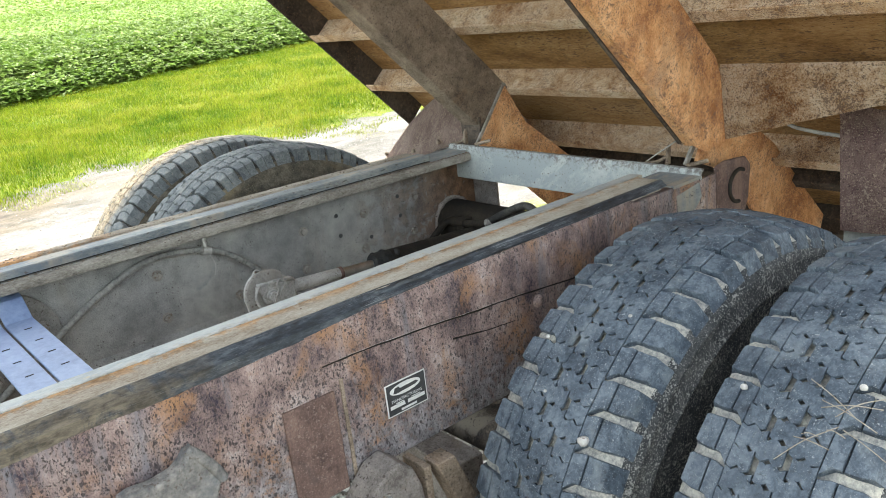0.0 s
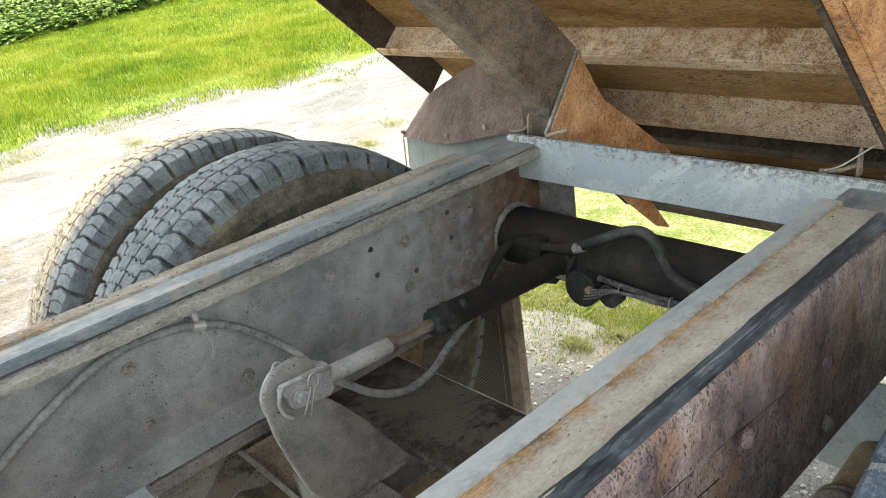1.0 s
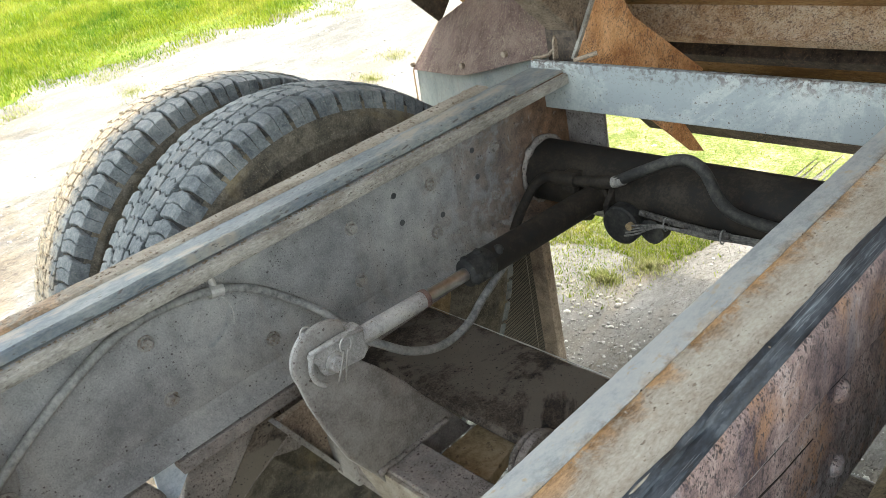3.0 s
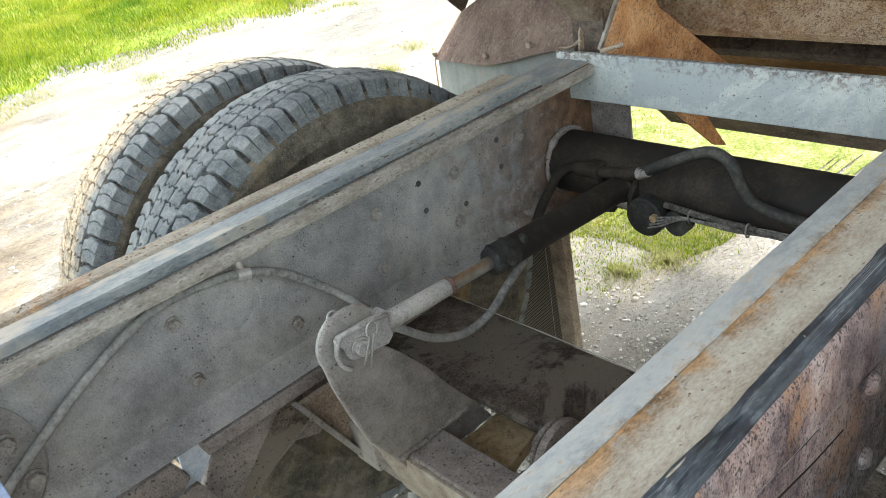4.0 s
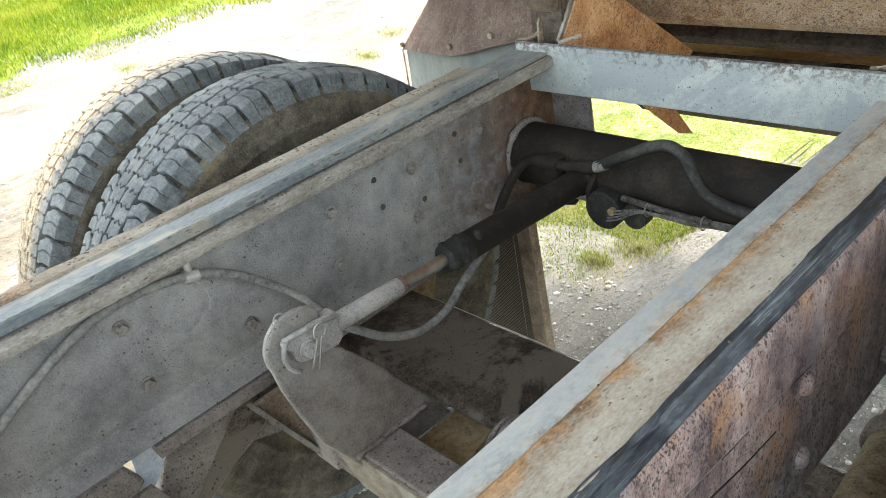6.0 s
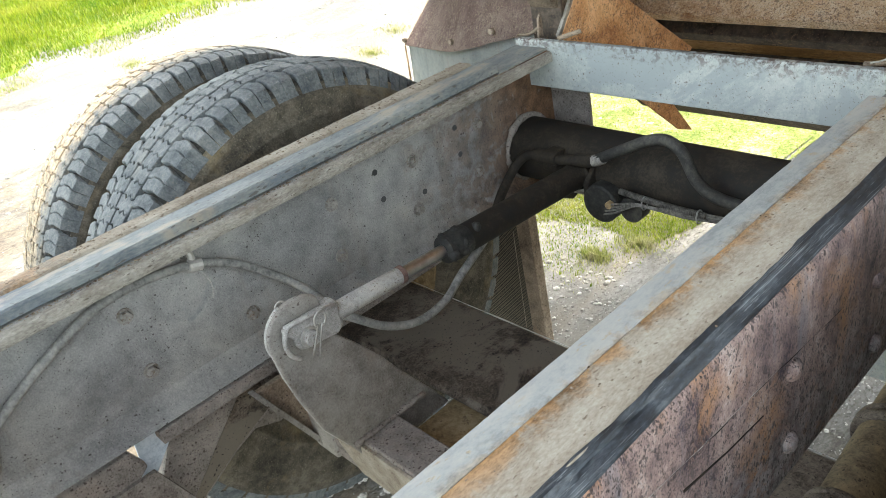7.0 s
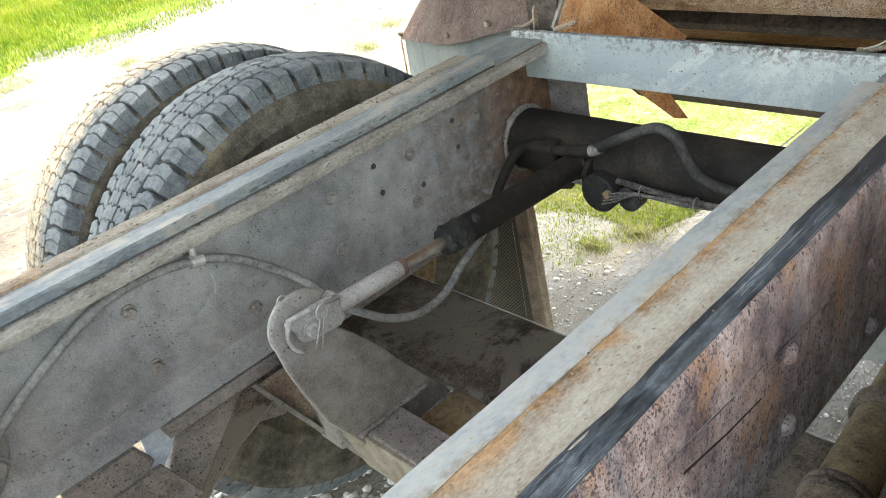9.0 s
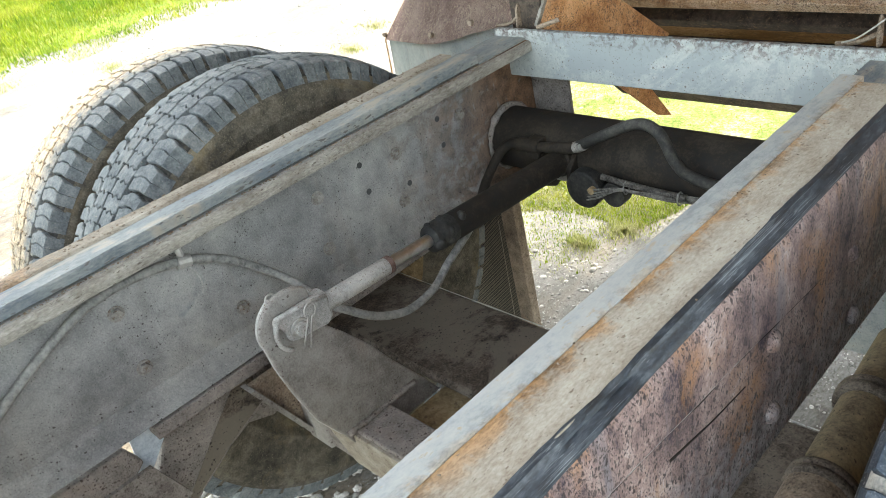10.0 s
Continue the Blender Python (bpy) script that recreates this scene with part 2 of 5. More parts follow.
FLANGE_DUST = material("dusty_rolled_lip", [(0.16, 0.146, 0.127), (0.245, 0.228, 0.203), (0.33, 0.313, 0.282)], 10, 0.9, 0, 1.0,
                       fine=220, stretch=(1, 0.35, 1), pits=((0.11, 0.09, 0.075), 260, 0.25, 0.36), blotch=((0.15, 0.128, 0.105), 16, 0.46, 0.14))
CAP_BLACK = material("scraped_black_edge", [(0.018, 0.023, 0.030), (0.035, 0.043, 0.053), (0.075, 0.088, 0.102)], 12, 0.42, 0, 0.5,
                     fine=140, stretch=(1, 0.3, 1), scratch=((0.27, 0.295, 0.315), 900, 0.385, 0.08), blotch=((0.15, 0.12, 0.095), 9, 0.38, 0.2), zone=("Y", 0.88, 0.60, (0.135, 0.115, 0.088), 24))
GREY_PLATE = material("grey_dusty_plate", [(0.185, 0.172, 0.158), (0.25, 0.237, 0.22), (0.305, 0.292, 0.27)], 7, 0.82, 0, 0.6,
                      pits=((0.10, 0.08, 0.07), 130, 0.38, 0.34), fine=170, blotch=((0.225, 0.19, 0.16), 5, 0.45, 0.2))
PALE_PLATE = material("pale_chalky_paint", [(0.29, 0.285, 0.272), (0.375, 0.368, 0.35), (0.45, 0.442, 0.415)], 14, 0.82, 0, 0.6,
                      pits=((0.17, 0.13, 0.11), 190, 0.35, 0.36), fine=170, blotch=((0.24, 0.255, 0.285), 18, 0.42, 0.2))
BLACK_PAINT = material("dirty_black_paint", [(0.012, 0.011, 0.010), (0.019, 0.016, 0.013), (0.034, 0.028, 0.021)], 6, 0.75, 0, 0.4, fine=120,
                       blotch=((0.058, 0.045, 0.033), 5, 0.45, 0.2))
# dark brown; on side sheets and rear sills the shade is in the colour
SILL_BROWN = material("dark_and_shaded_brown_steel", [(0.04, 0.032, 0.027), (0.07, 0.056, 0.046), (0.11, 0.088, 0.07)], 5, 0.85, 0, 0.5, speck=((0.17, 0.115, 0.075), 120, 0.40, 0.10))
CAST = material("worn_cast_steel", [(0.115, 0.112, 0.112), (0.175, 0.168, 0.16), (0.255, 0.242, 0.225)], 10, 0.8, 0, 0.6, speck=((0.10, 0.075, 0.062), 150, 0.38, 0.1), blotch=((0.13, 0.15, 0.175), 9, 0.44, 0.2))
BROWN_DIRT = material("brown_dirty_axle", [(0.036, 0.029, 0.024), (0.075, 0.061, 0.05), (0.145, 0.122, 0.10)], 4, 0.75, 0, 0.6, fine=150,
                      pits=((0.02, 0.017, 0.015), 130, 0.3, 0.36), blotch=((0.165, 0.145, 0.12), 3.0, 0.47, 0.03))
OCHRE = material("ochre_dusty_paint", [(0.20, 0.148, 0.085), (0.29, 0.22, 0.13), (0.36, 0.285, 0.185)], 8, 0.8, 0, 0.2, fine=50,
                 speck=((0.15, 0.11, 0.07), 40, 0.38, 0.1))
TUBE_BROWN = material("brown_dusty_tube", [(0.10, 0.078, 0.05), (0.165, 0.13, 0.085), (0.235, 0.185, 0.115)], 7, 0.7, 0, 0.4, fine=120, pits=((0.05, 0.04, 0.03), 110, 0.25, 0.36), blotch=((0.30, 0.215, 0.11), 6, 0.42, 0.2))
CHROME = material("chrome_rod", [(0.55, 0.54, 0.53), (0.70, 0.69, 0.68)], 14, 0.34, 1.0, 0.03, fine=40)
STEEL = material("bare_zinc_steel", [(0.36, 0.35, 0.33), (0.50, 0.49, 0.47)], 20, 0.5, 0.5, 0.1, fine=60)
BOLT = material("dusty_bolt_head", [(0.18, 0.168, 0.152), (0.235, 0.222, 0.205), (0.285, 0.272, 0.25)], 40, 0.85, 0, 0.5, fine=160, jitter=3.0, speck=((0.14, 0.10, 0.075), 120, 0.42, 0.15))
TYRE = material("worn_tyre_rubber", [(0.0298, 0.0422, 0.0579), (0.0546, 0.0744, 0.0978), (0.103, 0.128, 0.155)], 16, 0.6, 0, 0.9, fine=130,
                speck=((0.26, 0.285, 0.30), 210, 0.365, 0.08), jitter=5.0, blotch=((0.18, 0.205, 0.22), 14, 0.44, 0.2))
# rubber with dust specks; its lighter tone paints in the light falling there
TYRE_LIGHTENED = material("dusty_tyre_rubber_lightened_as_lit", [(0.082, 0.094, 0.103), (0.125, 0.139, 0.147), (0.185, 0.198, 0.203)], 13, 0.75, 0, 0.8, fine=170,
                      pits=((0.28, 0.26, 0.225), 240, 0.16, 0.3), jitter=5.0, blotch=((0.21, 0.198, 0.175), 9, 0.42, 0.2))
# tan zone towards the outer shoulder: dust, with the sunlit side painted in
TYRE_TAN = material("tan_dust_and_sun_on_tyre_rubber", [(0.082, 0.094, 0.103), (0.125, 0.139, 0.147), (0.185, 0.198, 0.203)], 13, 0.75, 0, 0.8, fine=170,
                    pits=((0.28, 0.26, 0.225), 240, 0.16, 0.3), zone=("X", 0.075, 0.0, (0.40, 0.325, 0.235)))
TYRE_SIDE_GREY = material("speckled_tyre_sidewall", [(0.034, 0.036, 0.039), (0.060, 0.062, 0.064), (0.10, 0.10, 0.098)], 9, 0.85, 0, 0.9, fine=150,
                          speck=((0.34, 0.34, 0.32), 190, 0.42, 0.06), jitter=5.0)
TYRE_SIDE = material("dusty_tyre_sidewall", [(0.048, 0.043, 0.035), (0.082, 0.073, 0.058), (0.135, 0.12, 0.095)], 9, 0.8, 0, 0.8, fine=190, stretch=(1, 1, 1),
                     pits=((0.22, 0.20, 0.16), 260, 0.25, 0.34), jitter=5.0, blotch=((0.25, 0.19, 0.10), 5, 0.46, 0.2))
# near-black floor of the left tyres' grooves
GROOVE_DARK = material("dark_tread_grooves", [(0.025, 0.026, 0.026), (0.05, 0.048, 0.044), (0.11, 0.10, 0.085)], 20, 0.9, 0, 0.5, fine=150, jitter=5.0)
# pale for the dust in the slots and for their lit walls, painted in
GROOVE_PALE = material("pale_dust_and_lit_walls_in_tread_grooves", [(0.17, 0.17, 0.165), (0.28, 0.272, 0.25), (0.40, 0.38, 0.33)], 20, 0.9, 0, 0.6, fine=150, jitter=5.0)
RUBBER = material("grey_rubber_hose", [(0.14, 0.14, 0.135), (0.21, 0.21, 0.20), (0.27, 0.265, 0.25)], 14, 0.7, 0, 0.15, fine=80)
LOOM = material("dusty_dark_loom", [(0.06, 0.058, 0.054), (0.11, 0.106, 0.098), (0.17, 0.163, 0.15)], 20, 0.75, 0, 0.3, fine=120)
RUBBER_DARK = material("black_rubber", [(0.016, 0.016, 0.016), (0.032, 0.032, 0.030), (0.056, 0.054, 0.048)], 8, 0.7, 0, 0.3, fine=70)
MESH_RUBBER = material("woven_black_rubber", [(0.012, 0.012, 0.011), (0.035, 0.033, 0.03), (0.07, 0.06, 0.045)], 160, 0.7, 0, 0.8, fine=260)
weave = MESH_RUBBER.node_tree
check = weave.nodes.new("ShaderNodeTexChecker")
check.inputs["Scale"].default_value = 190
check.inputs["Color1"].default_value, check.inputs["Color2"].default_value = (0.010, 0.010, 0.009, 1), (0.17, 0.145, 0.105, 1)
blur = weave.nodes.new("ShaderNodeMix")
blur.data_type = "RGBA"
blur.inputs["Factor"].default_value = 0.75
weave.links.new(weave.nodes["Texture Coordinate"].outputs["Object"], check.inputs["Vector"])
weave.links.new(weave.nodes["Principled BSDF"].inputs["Base Color"].links[0].from_socket, blur.inputs["A"])
weave.links.new(check.outputs["Color"], blur.inputs["B"])
weave.links.new(blur.outputs["Result"], weave.nodes["Principled BSDF"].inputs["Base Color"])
DECAL_BLACK = material("decal_black", [(0.03, 0.032, 0.034), (0.05, 0.052, 0.055)], 30, 0.5, 0, 0.05, fine=90)
DECAL_WHITE = material("decal_white", [(0.55, 0.56, 0.55), (0.66, 0.67, 0.65)], 30, 0.5, 0, 0.05, fine=90)
WIRE = material("galvanised_wire", [(0.30, 0.29, 0.27), (0.42, 0.41, 0.39)], 20, 0.5, 0.4, 0.1, fine=60)
CRUMB = material("dirt_crumbs", [(0.10, 0.075, 0.055), (0.20, 0.16, 0.12), (0.30, 0.25, 0.2)], 30, 0.95, 0, 0.2, fine=120)
GRAVEL = material("pale_gravel_dirt", [(0.151, 0.144, 0.133), (0.211, 0.203, 0.191), (0.266, 0.258, 0.246)], 1.6, 0.95, 0, 0.7, fine=70,
                  speck=((0.15, 0.138, 0.12), 60, 0.42, 0.2), bump_size=0.015, stretch=(1, 0.5, 1), blotch=((0.21, 0.178, 0.138), 1.3, 0.5, 0.12), zone=("Y", 2.6, 0.6, (0.175, 0.138, 0.095), 3, 0.25))
STONE = material("gravel_stones", [(0.238, 0.227, 0.216), (0.389, 0.372, 0.346), (0.54, 0.518, 0.491)], 14, 0.85, 0, 0.3, fine=90)
TURF = material("grassy_soil", [(0.115, 0.165, 0.015), (0.17, 0.215, 0.024), (0.25, 0.245, 0.06)], 2, 0.95, 0, 0.8, fine=30, bump_size=0.03)
YARD = material("thin_turf_and_soil", [(0.117, 0.148, 0.027), (0.18, 0.194, 0.063), (0.288, 0.27, 0.153)], 3, 0.95, 0, 0.8, fine=40, bump_size=0.02)
GRASS = material("grass_blades", [(0.108, 0.172, 0.012), (0.187, 0.24, 0.02), (0.285, 0.295, 0.048)], 0.9, 0.6, 0, 0, fine=14)
DRY_GRASS = material("dry_grass_blades", [(0.22, 0.26, 0.07), (0.32, 0.325, 0.14), (0.43, 0.405, 0.25)], 2.0, 0.7, 0, 0, fine=18)
SOY = material("soybean_leaves", [(0.125, 0.215, 0.04), (0.19, 0.29, 0.068), (0.28, 0.375, 0.125)], 2.0, 0.45, 0, 0, fine=9)
SOY_UNDER = material("soybean_shade", [(0.13, 0.205, 0.04), (0.19, 0.27, 0.065)], 3, 0.9, 0, 0.5, fine=12)


# ---- building helpers ----
def part(name, bm, mat, parent=None, label="", smooth=False, bevel=0.0, split=True):
    """Links a bmesh as one mesh object under a thing or a part."""
    bmesh.ops.recalc_face_normals(bm, faces=bm.faces)
    me = bpy.data.meshes.new(name)
    bm.to_mesh(me)
    bm.free()
    me.materials.append(mat)
    if smooth:
        for p in me.polygons:
            p.use_smooth = True
    ob = new(name, me)
    if bevel:
        mod = ob.modifiers.new("bevel", "BEVEL")
        mod.width, mod.segments, mod.limit_method, mod.angle_limit = bevel, 2, "ANGLE", radians(40)
    if smooth and split:
        mod = ob.modifiers.new("edges", "EDGE_SPLIT")
        mod.split_angle = radians(38)
    if parent:
        ob.parent = parent
    if label:
        ob["label"] = label
    return ob


def thing(name, label, category, m=None, group="", kind=""):
    ob = new(name)
    ob.empty_display_size = 0.1
    if m is not None:
        ob.matrix_world = m
    return tagged(ob, label, category, group, kind)


def box(bm, x0, x1, y0, y1, z0, z1):
    vs = [bm.verts.new((x, y, z)) for x in (x0, x1) for y in (y0, y1) for z in (z0, z1)]
    for f in ((0, 1, 3, 2), (4, 6, 7, 5), (0, 4, 5, 1), (2, 3, 7, 6), (0, 2, 6, 4), (1, 5, 7, 3)):
        bm.faces.new([vs[i] for i in f])
    return bm


def prism(bm, outline, axis, a, b):
    """A polygon in the plane across axis, drawn out from a to b. Outline pairs: (y, z) for x, (x, z) for y, (x, y) for z."""
    def at(p, v):
        return {"x": (v, p[0], p[1]), "y": (p[0], v, p[1]), "z": (p[0], p[1], v)}[axis]
    lo, hi = [bm.verts.new(at(p, a)) for p in outline], [bm.verts.new(at(p, b)) for p in outline]
    bm.faces.new(lo)
    bm.faces.new(hi[::-1])
    for i in range(len(outline)):
        j = (i + 1) % len(outline)
        bm.faces.new((lo[i], lo[j], hi[j], hi[i]))
    return bm


def smooth_line(points, steps=8):
    """Points on a smooth curve through the given ones."""
    p = [Vector(q) for q in points]
    p = [2 * p[0] - p[1]] + p + [2 * p[-1] - p[-2]]
    out = []
    for i in range(1, len(p) - 2):
        for k in range(steps):
            t = k / steps
            a, b, c, d = p[i - 1:i + 3]
            out.append(0.5 * (2 * b + (c - a) * t + (2 * a - 5 * b + 4 * c - d) * t * t + (3 * b - a - 3 * c + d) * t ** 3))
    out.append(p[-2])
    return out


def sweep(bm, points, radius, seg=12):
    """A round bar along points; radius a number or one for each point."""
    pts = [Vector(p) for p in points]
    rs = radius if isinstance(radius, (list, tuple)) else [radius] * len(pts)
    rings, side = [], None
    for i, p in enumerate(pts):
        d = (pts[min(i + 1, len(pts) - 1)] - pts[max(i - 1, 0)]).normalized()
        if side is None:
            side = d.cross(Vector((0, 0, 1)) if abs(d.z) < 0.9 else Vector((1, 0, 0))).normalized()
        side = (side - d * side.dot(d)).normalized()
        up = d.cross(side)
        rings.append([bm.verts.new(p + rs[i] * (math.cos(a) * side + math.sin(a) * up)) for a in [2 * math.pi * k / seg for k in range(seg)]])
    for r0, r1 in zip(rings, rings[1:]):
        for k in range(seg):
            bm.faces.new((r0[k], r0[(k + 1) % seg], r1[(k + 1) % seg], r1[k]))
    bm.faces.new(rings[0][::-1])
    bm.faces.new(rings[-1])
    return bm


def rod(bm, a, b, r, seg=20):
    return sweep(bm, [a, b], r, seg)


def lathe(bm, profile, seg=72, axis_x=True):
    """Turns (x, r) pairs round the x axis; the profile is closed on itself."""
    rings = []
    for k in range(seg):
        a = 2 * math.pi * k / seg
        rings.append([bm.verts.new((x, r * math.cos(a), r * math.sin(a))) for x, r in profile])
    n = len(profile)
    for k in range(seg):
        r0, r1 = rings[k], rings[(k + 1) % seg]
        for i in range(n):
            j = (i + 1) % n
            bm.faces.new((r0[i], r0[j], r1[j], r1[i]))
    return bm


def bm_new():
    return bmesh.new()


def hex_bolt(name, parent, at, out, r=0.0105, h=0.0105, washer=True, mat=None):
    """A hexagonal bolt head with a washer on a face; out: the way it points."""
    bm = bm_new()
    p, o = Vector(at), Vector(out).normalized()
    if washer:
        sweep(bm, [p, p + o * 0.0025], r * 1.3, 16)
    sweep(bm, [p + o * 0.002, p + o * (h * 0.75), p + o * h], [r, r, r * 0.86], 6)
    return part(name, bm, mat or BOLT, parent)


MID = 0.428            # the truck's middle line
AXLE_Y, AXLE_Z = 1.54, 0.60


# ---- ground ----
def ground_z(x, y):
    z = 0.08 + 0.033 * max(0.0, -0.9 - x)
    if x < -14:
        z += 0.02 * (-14 - x)
    return z


def ground_sheet(name, mat, x_lines, y_lines, lift, label):
    bm = bm_new()
    grid = [[bm.verts.new((x, y, ground_z(x, y) + lift)) for y in y_lines] for x in x_lines]
    for i in range(len(x_lines) - 1):
        for j in range(len(y_lines) - 1):
            bm.faces.new((grid[i][j], grid[i + 1][j], grid[i + 1][j + 1], grid[i][j + 1]))
    ob = part(name, bm, mat)
    return tagged(ob, label, name, kind="structure")


def spread(a, b, n):
    return [a + (b - a) * i / n for i in range(n + 1)]


GROUND_X = [-400, -200, -100, -60, -40, -30, -20, -14, -10, -8, -6.5, -5.6, -4, -2.5, -0.9, 0.5, 2, 5, 20, 100, 400]
GROUND_Y = [-400, -100, -30, -10, -4, 0, 2, 4, 6, 10, 15, 25, 50, 120, 400]
ground_sheet("ground", GRAVEL, GROUND_X, GROUND_Y, 0.0, "pale dusty gravel and dirt driveway beneath the truck")


def edge_of_grass(y):
    return -5.6 + 0.25 * math.sin(1.3 * y + 0.5) + 0.12 * math.sin(4.1 * y) + 0.06 * math.sin(11 * y)


def edge_of_beans(y):
    return -13.4 - 0.42 * (y - 3.5)


# ---- the truck's chassis ----
chassis = thing("truck_chassis", "rusty dump truck frame of two steel channel rails", "truck frame", pose(0, 0, 0))
RAIL_TOP, RAIL_BOTTOM, CAP_TOP = 1.076, 0.760, 1.10
Y0, Y1 = -1.2, 2.0


def frame_rail(side):
    """side 0: the rail whose inner face shows; 1: its mirror image, whose outer face shows."""
    def mx(x):
        return x if side == 0 else 2 * MID - x
    bm = bm_new()
    low = RAIL_BOTTOM if side == 0 else 0.800
    lip = 0.064 if side == 0 else 0.100
    out = [(-0.008, RAIL_TOP), (lip - 0.003, RAIL_TOP), (lip, RAIL_TOP - 0.004), (lip, RAIL_TOP - 0.028), (0.012, RAIL_TOP - 0.031), (0.0, RAIL_TOP - 0.042),
           (0.0, low + 0.02), (0.0, low), (-0.008, low)]
    prism(bm, [(mx(x), z) for x, z in out], "y", Y0, Y1 - 0.003)
    rail = part("frame_rail", bm, WEB_GREY if side == 0 else RUST_WEB, chassis,
                "dusty grey painted channel rail" if side == 0 else "heavily rusted pitted channel rail", bevel=0.003)
    if side == 0:
        bm = bm_new()
        prism(bm, [(lip, RAIL_TOP - 0.001), (lip + 0.007, RAIL_TOP - 0.004), (lip + 0.009, RAIL_TOP - 0.010), (lip + 0.008, RAIL_TOP - 0.024), (lip, RAIL_TOP - 0.026)], "y", Y0, Y1 - 0.003)
        part("rolled_lip", bm, FLANGE_DUST, rail, "dust-covered rolled lip", bevel=0.001)
        bm = bm_new()
        prism(bm, [(0.001, 0.818), (0.007, 0.798), (0.018, 0.786), (0.030, 0.7800), (0.0315, 0.7770), (0.026, 0.7755), (0.001, 0.7755)], "y", Y0, Y1 + 0.055)
        part("rolled_foot", bm, WEB_GREY, rail, smooth=True)
        bm = bm_new()
        prism(bm, [(0.001, 0.7725), (0.034, 0.7725), (0.0355, 0.771), (0.037, 0.750), (0.035, 0.747), (0.001, 0.747)], "y", 0.978, Y1 + 0.055)
        part("lower_flange", bm, GREY_RUSTY, rail, "pitted grey-brown plate under the web", bevel=0.001)
    else:
        bm = bm_new()
        prism(bm, [(mx(x), z) for x, z in ((0.001, low + 0.05), (0.012, low + 0.034), (0.037, low + 0.024), (0.083, low + 0.020), (0.085, low + 0.004), (0.001, low + 0.002))], "y", Y0, Y1 + 0.055)
        part("lower_flange", bm, RUST_DARK, rail)
    return rail, mx


def web_end(side):
    x0 = -0.008 if side == 0 else 0.856
    bm = bm_new()
    box(bm, x0, x0 + 0.008, Y1 - 0.003, 2.062, 0.70, 1.07)
    return bm


rail_l, mxl = frame_rail(0)
rail_r, mxr = frame_rail(1)
part("web_end", web_end(0), WEB_GREY, rail_l, bevel=0.002)
part("web_end", web_end(1), RUST_WEB, rail_r, bevel=0.002)


def strip(name, x0, x1, z0, z1, y0, y1, mat, parent, label, cuts=120, wear=0.0006, seed=1, c=0.004):
    """A long bar with slightly uneven, worn edges."""
    rnd = random.Random(seed)
    bm = bm_new()
    rows = []
    for i in range(cuts + 1):
        y = y0 + (y1 - y0) * i / cuts
        j = [rnd.uniform(-wear, wear) for _ in range(6)]
        ring = [(x0 + j[0], z0), (x0 + j[0], z1 - c + j[1]), (x0 + c + j[0], z1 + j[1]), (x1 - c + j[2], z1 + j[3]), (x1 + j[2], z1 - c + j[3]), (x1 + j[2], z0)]
        rows.append([bm.verts.new((x, y, z)) for x, z in ring])
    for a, b in zip(rows, rows[1:]):
        for k in range(6):
            bm.faces.new((a[k], a[(k + 1) % 6], b[(k + 1) % 6], b[k]))
    bm.faces.new(rows[0])
    bm.faces.new(rows[-1][::-1])
    return part(name, bm, mat, parent, label)


strip("wear_strip", -0.030, 0.008, RAIL_TOP, CAP_TOP + 0.001, Y0, 1.825, CAP_TAN, rail_l, "dust-covered tan outer strip", seed=2)
strip("wear_strip", 0.009, 0.060, RAIL_TOP + 0.0045, CAP_TOP - 0.002, Y0, 1.845, CAP_BLUE, rail_l, "scuffed blue-grey inner strip", seed=3, c=0.003)
# recessed black filler that paints the dark gap below the blue strip
strip("packing_strip", 0.009, 0.050, RAIL_TOP, RAIL_TOP + 0.0045, Y0, 1.845, BLACK_PAINT, rail_l, "black strip as the dark gap under the wear strip", seed=8)
strip("wear_strip", 0.752, 0.785, RAIL_TOP, CAP_TOP, Y0, 1.885, CAP_PALE, rail_r, "pale grey worn inner strip", seed=4, wear=0.0003, c=0.0008)
strip("wear_strip", 0.7852, 0.8475, RAIL_TOP, CAP_TOP - 0.0006, Y0, 1.865, CAP_STAINED, rail_r, "dusty tan strip with rust stains", seed=5, wear=0.0005, c=0.0008)


